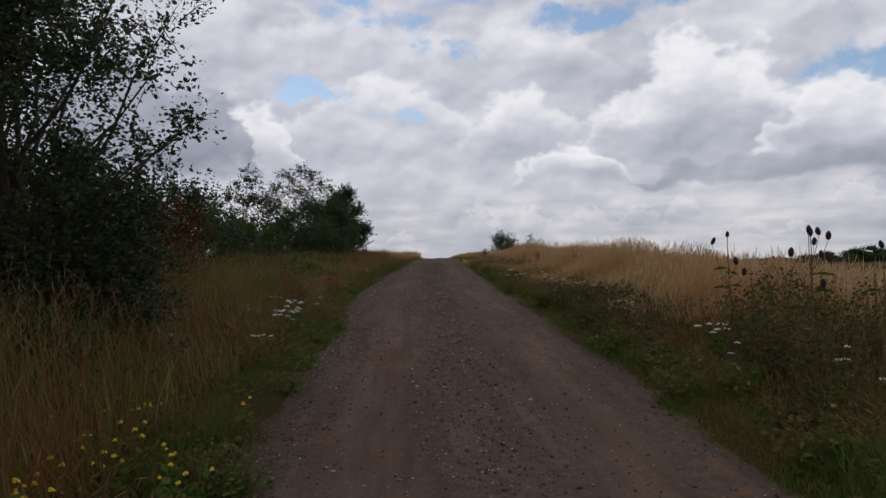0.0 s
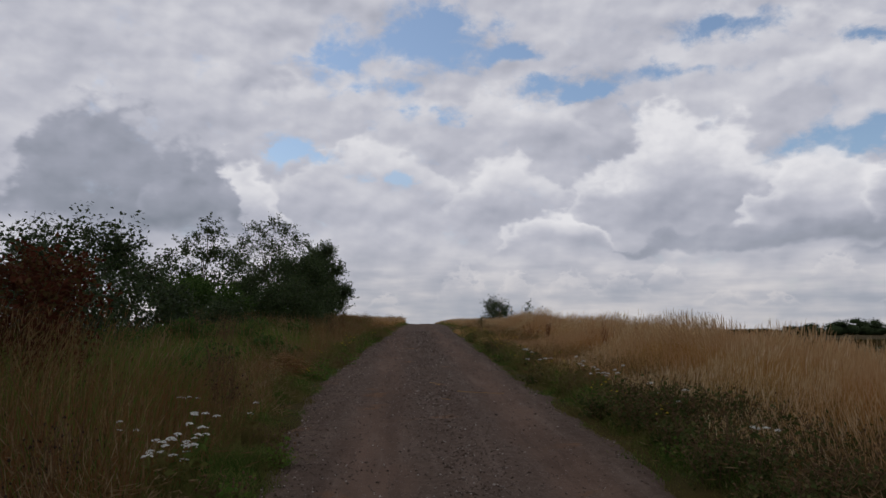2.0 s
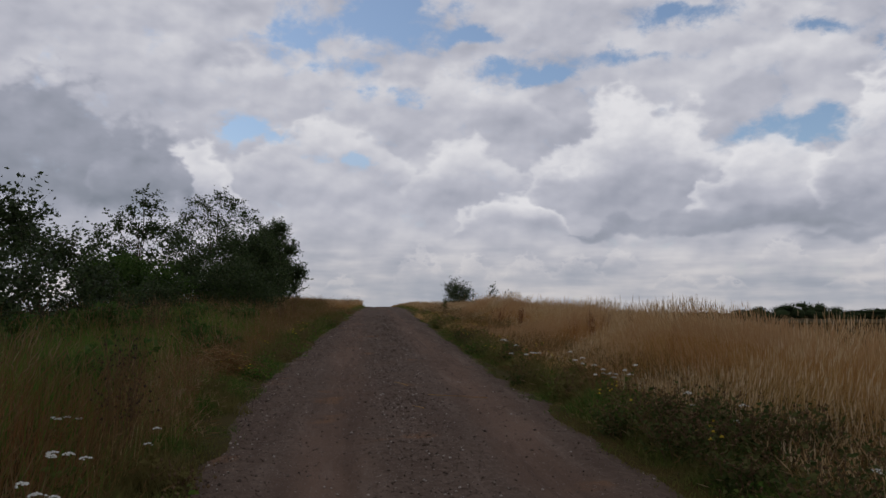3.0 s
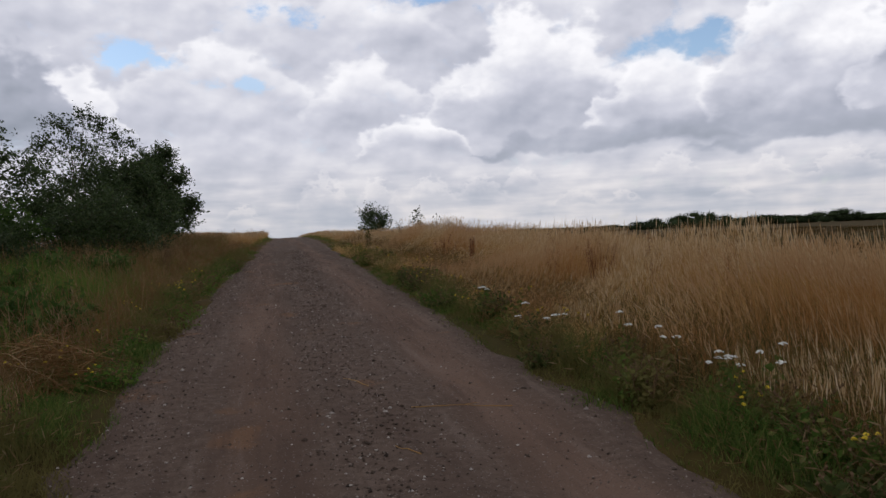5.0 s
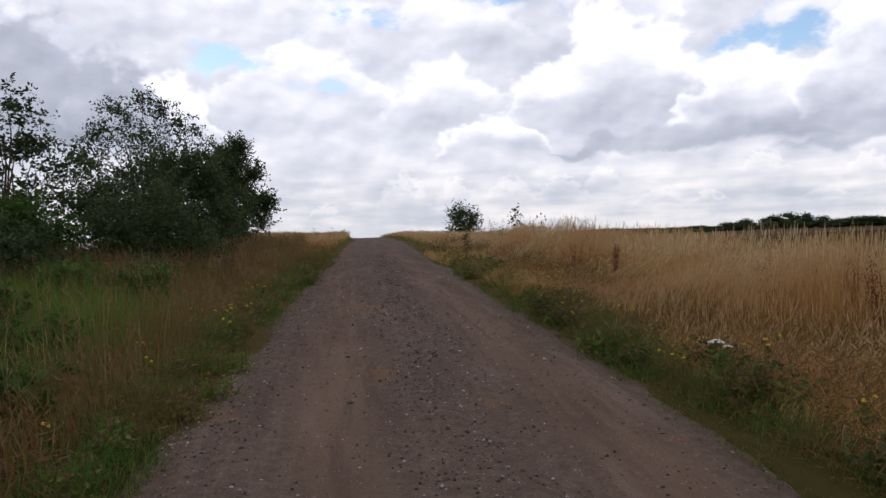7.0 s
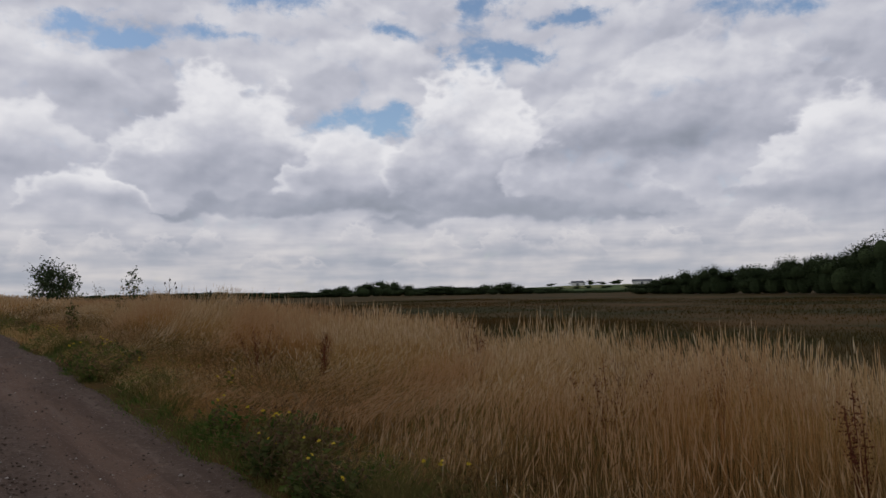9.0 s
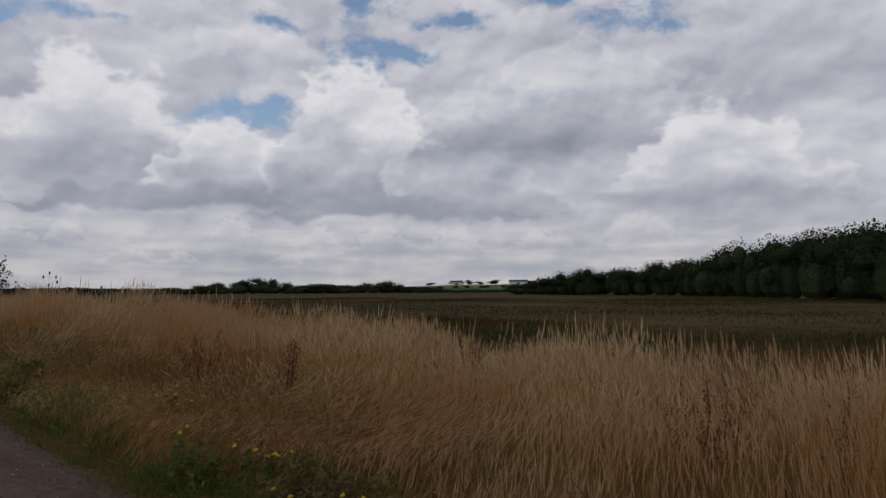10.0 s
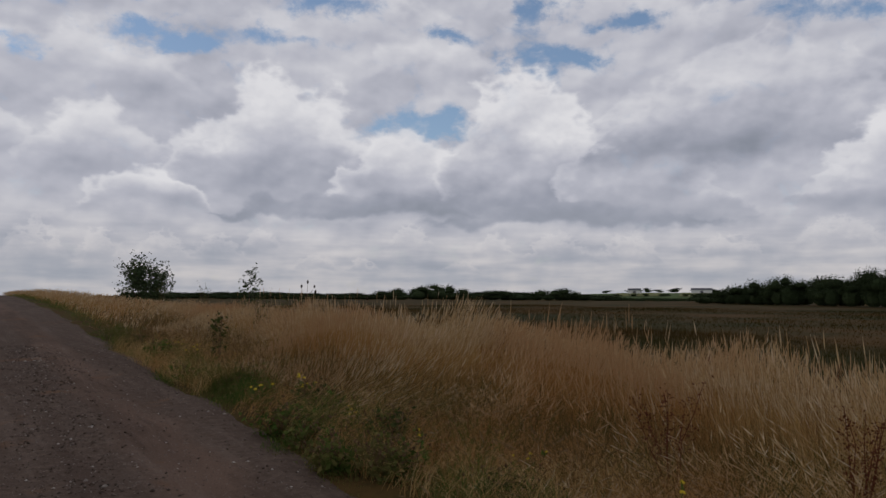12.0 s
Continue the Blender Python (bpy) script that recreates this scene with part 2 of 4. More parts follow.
LUSH = surface("lush_grass", blade_colour([(0.0, (0.06, 0.12, 0.02)), (0.5, (0.10, 0.20, 0.032)), (0.85, (0.18, 0.26, 0.05)), (1.0, (0.32, 0.27, 0.10))], (0.13, 0.19, 0.04), 1.1), 0.65, through_light=0.4)
RUSTY = surface("rusty_straw", blade_colour([(0.0, (0.14, 0.075, 0.03)), (0.5, (0.31, 0.175, 0.072)), (0.85, (0.45, 0.29, 0.13)), (1.0, (0.60, 0.45, 0.25))], (0.25, 0.12, 0.048), 0.7), 0.8, through_light=0.3)
WEED = surface("weed_leaves", blade_colour([(0.0, (0.045, 0.06, 0.018)), (0.6, (0.08, 0.10, 0.03)), (1.0, (0.14, 0.13, 0.05))]), 0.75, through_light=0.3)
LEAF_DARK = surface("hawthorn_leaves", blade_colour([(0.0, (0.030, 0.047, 0.016)), (0.6, (0.046, 0.074, 0.024)), (1.0, (0.075, 0.105, 0.036))]), 0.5, through_light=0.35, gloss=0.35)
LEAF_MID = surface("alder_leaves", blade_colour([(0.0, (0.035, 0.055, 0.018)), (0.6, (0.05, 0.08, 0.026)), (1.0, (0.09, 0.125, 0.042))]), 0.55, through_light=0.35, gloss=0.25)
LEAF_BRIGHT = surface("bramble_leaves", blade_colour([(0.0, (0.045, 0.085, 0.018)), (0.6, (0.07, 0.125, 0.03)), (1.0, (0.11, 0.16, 0.045))]), 0.6, through_light=0.35)
LEAF_RUST = surface("rust_leaves", blade_colour([(0.0, (0.07, 0.022, 0.012)), (0.6, (0.115, 0.040, 0.020)), (1.0, (0.105, 0.085, 0.03))]), 0.7, through_light=0.25)
LEAF_FAR = surface("far_leaves", blade_colour([(0.0, (0.024, 0.036, 0.016)), (0.6, (0.036, 0.052, 0.022)), (1.0, (0.055, 0.075, 0.032))]), 0.9)
BARK = surface("bark", plain((0.10, 0.08, 0.06), 0.4, 40), 0.9)
DRY = surface("dry_stems", blade_colour([(0.0, (0.09, 0.055, 0.03)), (1.0, (0.20, 0.13, 0.075))]), 0.85)
DOCK = surface("dock_seeds", blade_colour([(0.0, (0.10, 0.035, 0.02)), (1.0, (0.19, 0.075, 0.04))]), 0.85)
TEASEL = surface("teasel_heads", plain((0.055, 0.04, 0.03), 0.4, 200), 0.9)
WHITE = surface("white_petals", plain((0.72, 0.72, 0.66), 0.1, 80), 0.8)
YELLOW = surface("yellow_petals", plain((0.68, 0.50, 0.05), 0.15, 80), 0.8)
WOOD = surface("weathered_wood", plain((0.09, 0.075, 0.06), 0.4, 25), 0.9)
BARN = surface("pale_wall", plain((0.72, 0.72, 0.70), 0.06, 1), 0.8)
SLATE = surface("slate_roof", plain((0.13, 0.135, 0.15), 0.1, 1), 0.8)
FIELD_PALE = surface("pale_field", plain((0.20, 0.21, 0.09), 0.15, 0.05), 0.95)
FIELD_GREEN = surface("green_field", plain((0.11, 0.15, 0.06), 0.15, 0.05), 0.95)


def ground_colour(n):
    geo = n.add("ShaderNodeNewGeometry")
    a, b = n.noise(geo.outputs["Position"], 0.03, 7, 0.7), n.noise(geo.outputs["Position"], 9.0, 4, 0.65)
    c = n.mix(n.span(a, 0.38, 0.62), (0.042, 0.040, 0.011), (0.112, 0.064, 0.023))
    return n.mix(n.span(b, 0.4, 0.75, 0.0, 0.6), c, (0.038, 0.034, 0.011))


def field_blades(n):
    geo = n.add("ShaderNodeNewGeometry")
    return n.mix(0.7, ground_colour(n), n.ramp(geo.outputs["Random Per Island"], [(0.0, (0.5, 0.5, 0.5)), (1.0, (1.3, 1.25, 1.1))]), "MULTIPLY")


def road_colour(n):
    geo = n.add("ShaderNodeNewGeometry")
    at = geo.outputs["Position"]
    xyz = n.add("ShaderNodeSeparateXYZ")
    n.link(at, xyz.inputs[0])
    across = n.math("SUBTRACT", xyz.outputs[0], n.math("ADD", n.math("MULTIPLY", xyz.outputs[1], 0.011), 0.43))
    across = n.math("ADD", across, n.math("MULTIPLY", n.math("SUBTRACT", n.noise(at, 0.9, 3), 0.5), 0.5))
    wheel = n.span(n.math("ABSOLUTE", n.math("SUBTRACT", n.math("ABSOLUTE", across), 0.78)), 0.42, 0.12)
    stretch = n.vec("MULTIPLY", at, (1.0, 0.22, 1.0))
    broad, fine, grit = n.noise(stretch, 1.7, 5, 0.6), n.noise(at, 14.0, 5, 0.7), n.noise(at, 95.0, 3, 0.7)
    loose = n.mix(n.span(fine, 0.35, 0.7), (0.100, 0.069, 0.053), (0.152, 0.108, 0.083))
    worn = n.mix(n.span(broad, 0.32, 0.68), (0.115, 0.074, 0.054), (0.180, 0.116, 0.085))
    c = n.mix(n.math("MULTIPLY", wheel, 0.85), loose, worn)
    c = n.mix(n.span(n.noise(at, 1.3, 3), 0.62, 0.72), c, (0.17, 0.098, 0.060))
    c = n.mix(n.span(n.noise(at, 42.0, 5, 0.75), 0.54, 0.74, 0.0, 0.22), c, (0.055, 0.042, 0.034))
    streak = n.noise(n.vec("MULTIPLY", at, (1.0, 0.06, 1.0)), 5.5, 4, 0.6)
    c = n.mix(n.span(streak, 0.50, 0.66, 0.0, 0.55), c, (0.085, 0.056, 0.043))
    c = n.mix(n.span(streak, 0.44, 0.32, 0.0, 0.35), c, (0.205, 0.150, 0.120))
    c = n.mix(n.span(grit, 0.60, 0.66), c, (0.05, 0.04, 0.036))
    return n.mix(n.span(n.noise(n.vec("ADD", at, (7.0, 3.0, 1.0)), 70.0, 2, 0.6), 0.66, 0.70), c, (0.27, 0.24, 0.22))


def road_bump(n):
    geo = n.add("ShaderNodeNewGeometry")
    return n.math("ADD", n.noise(geo.outputs["Position"], 75.0, 4, 0.7), n.noise(geo.outputs["Position"], 24.0, 4, 0.65)), 0.5, 0.004


SOIL = surface("rough_ground", ground_colour, 0.95)
FIELD = surface("far_grass", field_blades, 0.95, through_light=0.2)
DIRT = surface("gravel_dirt", road_colour, 0.92, road_bump)
STONE = surface("gravel_stones", blade_colour([(0.0, (0.045, 0.034, 0.028)), (0.45, (0.108, 0.079, 0.062)), (0.85, (0.19, 0.147, 0.12)), (1.0, (0.50, 0.45, 0.40))]), 0.85)

CLOD = surface("earth_crumbs", plain((0.078, 0.056, 0.043), 0.35, 60), 0.95)


# ================= mesh helpers =================
rng = np.random.default_rng(7)


def mesh_of(name, verts, tris, mats, index=None, smooth=False):
    """A mesh from arrays of corners and triangles."""
    me = bpy.data.meshes.new(name)
    verts, tris = np.asarray(verts, np.float32), np.asarray(tris, np.int32)
    me.vertices.add(len(verts))
    me.vertices.foreach_set("co", verts.ravel())
    me.loops.add(tris.size)
    me.loops.foreach_set("vertex_index", tris.ravel())
    me.polygons.add(len(tris))
    me.polygons.foreach_set("loop_start", np.arange(0, tris.size, 3, dtype=np.int32))
    if index is not None:
        me.polygons.foreach_set("material_index", np.asarray(index, np.int32))
    me.polygons.foreach_set("use_smooth", np.full(len(tris), smooth))
    for m in mats:
        me.materials.append(m)
    me.update(calc_edges=True)
    return me


def joined(pieces):
    """One set of arrays out of several (verts, tris) pairs."""
    verts, tris, at = [], [], 0
    for v, t in pieces:
        verts.append(v)
        tris.append(np.asarray(t) + at)
        at += len(v)
    return np.concatenate(verts), np.concatenate(tris)


def part(name, piece, material, parent, label="", kind=""):
    ob = new(name, mesh_of(name, piece[0], piece[1], [material]))
    ob.parent = parent
    return tagged(ob, label, kind=kind)


def grid_tris(nx, ny):
    i = (np.arange(ny - 1)[:, None] * nx + np.arange(nx - 1)).ravel()
    return np.concatenate([np.stack([i, i + 1, i + nx + 1], 1), np.stack([i, i + nx + 1, i + nx], 1)])


def smooth_step(v, a, b):
    t = np.clip((v - a) / (b - a), 0, 1)
    return t * t * (3 - 2 * t)


def waves(x, y, seed, scale):
    """Cheap smooth unevenness between about -1 and 1."""
    r = np.random.default_rng(seed)
    out = 0
    for k in range(6):
        a, f, p = r.uniform(0, 6.28), scale * r.uniform(0.6, 1.9), r.uniform(0, 6.28)
        out = out + np.sin((x * np.cos(a) + y * np.sin(a)) * f + p)
    return out / 3.2


# ================= the lie of the land =================
def crest(y):
    """Height of the track along its way: a slope that eases off to a brow."""
    y = np.asarray(y, float)
    up = 0.0605 * y - 0.0605 * y * y / 172
    return np.where(y < 0, 0.0605 * y * np.exp(y / 40), np.where(y > 110, 0.0605 * 110 - 0.0605 * 110**2 / 172 - 0.0167 * (y - 110), up))


def left_edge(y):
    y = np.asarray(y, float)
    return -1.05 - 0.25 * np.exp(-((y - 15.5) / 3.2) ** 2) - 0.1 * np.exp(-((y - 7.8) / 1.5) ** 2) + 0.5 * smooth_step(y, 18, 38) + 1.75 * smooth_step(y, 20, 74) + 0.05 * waves(y, 0 * y, 3, 1.3) + 0.035 * waves(y, 0 * y, 36, 4.5)


def right_edge(y):
    y = np.asarray(y, float)
    return 1.92 + 0.0075 * np.clip(y, 0, 90) + 1.25 * smooth_step(y, 15, 75) + 0.07 * waves(y, 0 * y, 4, 1.1) + 0.03 * waves(y, 0 * y, 37, 4.5)


def land(x, y):
    x, y = np.asarray(x, float), np.asarray(y, float)
    far = np.hypot(x, y)
    low = -0.9 + 0.0031 * np.minimum(far, 1500)
    z = crest(y) + 0.12 * smooth_step(-x, 1.6, 4.0) + 0.05 * waves(x, y, 5, 0.6) * smooth_step(np.abs(x - 0.5), 1.6, 3.0)
    ramp = np.where(x > 4.2, 0.20 * (x - 4.2) ** 2 / np.maximum(x - 4.2 + 1.2, 0.1), 0) + np.where(x < -9, 0.05 * (-x - 9), 0)
    z = z - ramp
    blend = smooth_step(np.maximum(z - low, 0), 0.0, 1.0)
    z = np.where(z > low + 1, z, low + (z - low).clip(0) * blend)
    return z * smooth_step(-far, -260, -110) + low * (1 - smooth_step(-far, -260, -110))


def build_ground():
    def steps(core, fine, far):
        near = np.arange(-core, core + fine, fine)
        out = np.geomspace(core, far, 46)[1:]
        return np.concatenate([-out[::-1], near, out])
    xs = steps(16, 0.16, 4200)
    near = np.concatenate([np.arange(-12, 46, 0.3), np.arange(46, 130, 1.0)])
    out = np.geomspace(1, 4000, 40)
    ys = np.concatenate([-12 - out[::-1], near, 130 + out])
    X, Y = np.meshgrid(xs, ys)
    Z = land(X, Y)
    inside = smooth_step(X, left_edge(Y) - 0.05, left_edge(Y) + 0.3) * smooth_step(-X, -right_edge(Y) - 0.05, -right_edge(Y) + 0.3)
    Z = Z + 0.03 * waves(X, Y, 6, 3.0) * smooth_step(-np.abs(X), -5, -3)
    Z = Z - 0.12 * inside * (np.abs(Y) < 200)
    ob = new("ground", mesh_of("ground", np.stack([X, Y, Z], -1).reshape(-1, 3), grid_tris(len(xs), len(ys)), [SOIL], smooth=True))
    tagged(ob, "rough grassland soil, dark brown and olive", "ground", kind="structure")


def road_height(u, x, y):
    """u: 0 at the left edge, 1 at the right."""
    ruts = -0.035 * np.exp(-((u - 0.27) / 0.09) ** 2) - 0.035 * np.exp(-((u - 0.76) / 0.09) ** 2)
    edge = -0.03 * smooth_step(np.abs(u - 0.5), 0.42, 0.5) - 0.12 * smooth_step(np.abs(u - 0.5), 0.5, 0.62)
    return land(x, y) + 0.012 + ruts + edge + 0.010 * waves(x, y, 8, 2.2) + 0.006 * waves(x, y, 9, 7.0)


def build_road():
    us = np.linspace(-0.14, 1.12, 80)
    ys = np.concatenate([np.arange(-8, 40, 0.1), np.arange(40, 122, 0.4)])
    U, Y = np.meshgrid(us, ys)
    a, b = left_edge(Y), right_edge(Y)
    X = a + (b - a) * U
    Z = road_height(U, X, Y) + rng.normal(0, 0.0025, X.shape)
    ob = new("road", mesh_of("road", np.stack([X, Y, Z], -1).reshape(-1, 3), grid_tris(len(us), len(ys)), [DIRT], smooth=True))
    tagged(ob, "brown gravel farm track with two worn wheel ruts", "track", kind="structure")


build_ground()
build_road()


def lumps(name, label, category, u, y, size, material):
    """Rough little lumps lying on the track."""
    n = len(u)
    a, b = left_edge(y), right_edge(y)
    x = a + (b - a) * u
    z = road_height(np.clip(u, -0.05, 1.05), x, y)
    base = np.array([(1, 0, 0), (-1, 0, 0), (0, 1, 0), (0, -1, 0), (0, 0, 1), (0, 0, -1)], float)
    face = np.array([(0, 2, 4), (2, 1, 4), (1, 3, 4), (3, 0, 4), (2, 0, 5), (1, 2, 5), (3, 1, 5), (0, 3, 5)])
    v = base[None] * (size[:, None] * rng.uniform(0.6, 1.4, (n, 6)))[..., None] * np.array([1, 1, 0.65])
    turn = rng.uniform(0, 6.28, n)
    c, s = np.cos(turn)[:, None], np.sin(turn)[:, None]
    v = np.stack([v[..., 0] * c - v[..., 1] * s, v[..., 0] * s + v[..., 1] * c, v[..., 2]], -1) + np.stack([x, y, z + size * 0.2], -1)[:, None]
    t = face[None] + 6 * np.arange(n)[:, None, None]
    ob = new(name, mesh_of(name, v.reshape(-1, 3), t.reshape(-1, 3), [material]))
    tagged(ob, label, category, kind="stuff")


def build_stones():
    """Gravel, thick in the middle strip and along the left edge, and crumbs of dark earth in clusters."""
    n = 62000
    y = -1 + 38 * rng.random(n) ** 1.25
    u = np.where(rng.random(n) < 0.42, rng.normal(-0.01, 0.10, n), np.where(rng.random(n) < 0.45, rng.normal(0.52, 0.075, n), rng.uniform(-0.04, 1.04, n)))
    u = np.where((u < -0.15) | (u > 1.08), rng.uniform(-0.08, 1.04, n), u)
    size = 0.003 + 0.009 * rng.random(n) ** 2.6 + 0.009 * (rng.random(n) < 0.035)
    lumps("loose_gravel", "loose grey and brown gravel scattered on the track", "gravel", u, y, size, STONE)
    at = np.stack([rng.normal(0.55, 0.05, 46), rng.uniform(9, 34, 46)], -1)[rng.integers(0, 46, 620)]
    lumps("earth_crumbs", "dark crumbs of earth along the middle of the track", "earth", at[:, 0] + rng.normal(0, 0.035, 620), at[:, 1] + rng.normal(0, 0.2, 620), 0.005 + 0.012 * rng.random(620) ** 2, CLOD)


build_stones()


# ================= grasses =================
def blades(root, height, width, lean, way, rows=3):
    """Tapered, bent strips. Gives verts, tris, the tips and the way that the tips point."""
    n = len(root)
    phi = rng.uniform(0, math.pi, n)
    side = np.stack([np.cos(phi), np.sin(phi), np.zeros(n)], -1)
    u = np.linspace(0, 1, rows + 1)[None, :, None]
    h, l = height[:, None, None], lean[:, None, None]
    up = h * (u - 0.42 * np.minimum(l, 1.2) * u * u)
    out = h * l * u ** 1.8
    line = root[:, None] + up * np.array([0, 0, 1.0]) + out * np.stack([np.cos(way), np.sin(way), 0 * way], -1)[:, None]
    w = width[:, None, None] * (1 - 0.8 * u) * 0.5
    a, b = line - side[:, None] * w, line + side[:, None] * w
    verts = np.concatenate([np.stack([a[:, :-1], b[:, :-1]], 2).reshape(n, 2 * rows, 3), line[:, -1:]], 1)
    tri = []
    for k in range(rows - 1):
        tri += [(2 * k, 2 * k + 1, 2 * k + 3), (2 * k, 2 * k + 3, 2 * k + 2)]
    tri.append((2 * rows - 2, 2 * rows - 1, 2 * rows))
    tris = np.array(tri)[None] + ((2 * rows + 1) * np.arange(n))[:, None, None]
    tip, tangent = line[:, -1], line[:, -1] - line[:, -2]
    tangent /= np.linalg.norm(tangent, axis=1, keepdims=True) + 1e-9
    return verts.reshape(-1, 3), tris.reshape(-1, 3), tip, tangent


def spikes(at, way, length, width):
    """Seed heads: two crossed, pointed lozenges along the tip of a stem."""
    n = len(at)
    helper = rng.normal(size=(n, 3))
    s = np.cross(way, helper)
    s /= np.linalg.norm(s, axis=1, keepdims=True) + 1e-9
    r = np.cross(way, s)
    L, W = length[:, None], width[:, None]
    start, mid, end = at - way * L * 0.75, at - way * L * 0.3, at + way * L * 0.3
    verts = np.stack([start, mid + s * W, mid - s * W, mid + r * W, mid - r * W, end], 1)
    tri = np.array([(0, 1, 5), (0, 5, 2), (0, 3, 5), (0, 5, 4)])[None] + (6 * np.arange(n))[:, None, None]
    return verts.reshape(-1, 3), tri.reshape(-1, 3)


def scatter(n, x0, x1, y0, y1, clump=0.5, scale=1.4, seed=1):
    """Roots on the land, thicker in clumps."""
    x, y = rng.uniform(x0, x1, n), rng.uniform(y0, y1, n)
    keep = rng.random(n) < 1 - clump * (0.5 + 0.5 * waves(x, y, seed, scale)).clip(0, 1)
    outer = np.abs(x - (x0 if abs(x0) > abs(x1) else x1))
    keep &= rng.random(n) < np.clip(outer / (0.22 * (x1 - x0)), 0.03, 1)
    return x[keep], y[keep]


def grass(name, label, x, y, height, width, lean, mats, way=None, head=0.0, headw=0.006, rows=3):
    root = np.stack([x, y, land(x, y) - 0.02], -1)
    n = len(x)
    way = rng.uniform(0, 6.28, n) if way is None else way
    v, t, tip, tang = blades(root, height, width, lean, way, rows)
    index = np.zeros(len(t), int)
    if head:
        hv, ht = spikes(tip, tang, head * rng.uniform(0.6, 1.4, n), headw * rng.uniform(0.6, 1.4, n))
        index = np.concatenate([index, np.ones(len(ht), int)])
        v, t = joined([(v, t), (hv, ht)])
    ob = new(name, mesh_of(name, v, t, mats, index))
    return tagged(ob, label, "grass", kind="stuff")


def wind(x, y, spread=0.6, about=0.35):
    return about + 1.5 * waves(x, y, 21, 0.8) + rng.normal(0, spread, len(x))


def right_meadow():
    # the tall pale stand that lines the track
    x, y = scatter(250000, 2.4, 8.4, 5.0, 42.0, 0.88, 2.9, 11)
    inner = x - right_edge(y)
    keep = (inner > 0.80 - 0.22 * smooth_step(y, 13, 18) + 0.30 * waves(x, y, 12, 0.9)) & (rng.random(len(x)) < smooth_step(y + 0.8 * inner, 7.0, 12.5) * (0.45 + 0.55 * smooth_step(inner, 0.6, 1.9)))
    x, y = x[keep], y[keep]
    inner = x - right_edge(y)
    lodged = smooth_step(waves(x, y, 14, 0.75), -0.2, 0.6) * smooth_step(-inner, -2.8, -1.0) * smooth_step(y, 16, 20)
    h = (0.38 + 0.54 * smooth_step(inner, 0.8, 2.5)) * rng.uniform(0.80, 1.12, len(x)) * (1 + 0.20 * waves(x, y, 22, 2.4)) * (1 - 0.25 * lodged) * (1 - 0.3 * smooth_step(y, 30, 42))
    grass("meadow_grass", "tall dry straw-coloured meadow grass with seed heads", x, y, h, rng.uniform(0.0016, 0.0031, len(x)), rng.uniform(0.03, 0.32, len(x)) + 0.2 * smooth_step(waves(x, y, 23, 1.6), 0, 1) + 1.0 * lodged * rng.uniform(0.5, 1.2, len(x)), [STRAW, SEED], wind(x, y), 0.13, 0.0030, rows=3)
    # lower leaves of the same stand, dark in colour for the shade at its base
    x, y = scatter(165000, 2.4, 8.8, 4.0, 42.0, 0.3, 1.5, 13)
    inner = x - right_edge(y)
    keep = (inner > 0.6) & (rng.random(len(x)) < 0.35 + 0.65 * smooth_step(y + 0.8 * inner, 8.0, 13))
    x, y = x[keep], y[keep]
    grass("meadow_undergrowth", "lower leaves of meadow grass, coloured dark brown and olive for base shade", x, y, rng.uniform(0.22, 0.64, len(x)) * smooth_step(x - right_edge(y), 0.1, 1.4), rng.uniform(0.004, 0.007, len(x)), rng.uniform(0.2, 0.9, len(x)), [UNDER_SHADE], None, rows=2)
    # lodged straw in flattened swirls
    x, y = scatter(56000, 2.35, 5.6, 15.0, 36.0, 0.2, 1.5, 20)
    keep = (waves(x, y, 14, 0.75) > 0.1) | ((x - right_edge(y) < 1.7) & (waves(x, y, 25, 1.3) > -0.1))
    x, y = x[keep], y[keep]
    grass("flattened_grass", "straw-coloured grass flattened by wind", x, y, rng.uniform(0.3, 0.65, len(x)), rng.uniform(0.0022, 0.004, len(x)), rng.uniform(0.9, 1.9, len(x)), [STRAW], wind(x, y, 0.7))
    # green tussocky patches at the foot of the straw
    x, y = scatter(60000, 2.6, 7.6, 12.0, 34.0, 0.2, 1.0, 29)
    keep = (waves(x, y, 42, 1.1) > 0.25) & (x - right_edge(y) > 0.5)
    x, y = x[keep], y[keep]
    grass("green_undergrowth", "green grass tufts growing through the dry meadow", x, y, rng.uniform(0.18, 0.48, len(x)), rng.uniform(0.003, 0.006, len(x)), rng.uniform(0.2, 0.8, len(x)), [GREEN], rows=2)
    # towards the brow and down the bank
    x, y = scatter(30000, 2.6, 13.0, 38.0, 92.0, 0.3, 0.6, 15)
    inner = x - right_edge(y)
    keep = inner > 0.4
    x, y, inner = x[keep], y[keep], inner[keep]
    grass("brow_grass", "dry straw-coloured grass along the brow of the hill", x, y, rng.uniform(0.32, 0.62, len(x)) * (0.6 + 0.4 * smooth_step(inner, 0.3, 1.5)), rng.uniform(0.007, 0.013, len(x)), rng.uniform(0.05, 0.45, len(x)), [STRAW, SEED], wind(x, y), 0.12, 0.010, rows=2)
    x, y = scatter(40000, 7.2, 22.0, 0.0, 50.0, 0.5, 0.7, 16)
    grass("bank_grass", "brown and olive grass running down the bank", x, y, rng.uniform(0.35, 0.7, len(x)), rng.uniform(0.007, 0.014, len(x)), rng.uniform(0.1, 0.5, len(x)), [BROWN], wind(x, y), rows=2)
    # single tall stalks that stand above the rest
    x, y = scatter(2600, 4.2, 8.5, 8.0, 36.0, 0.7, 1.1, 17)
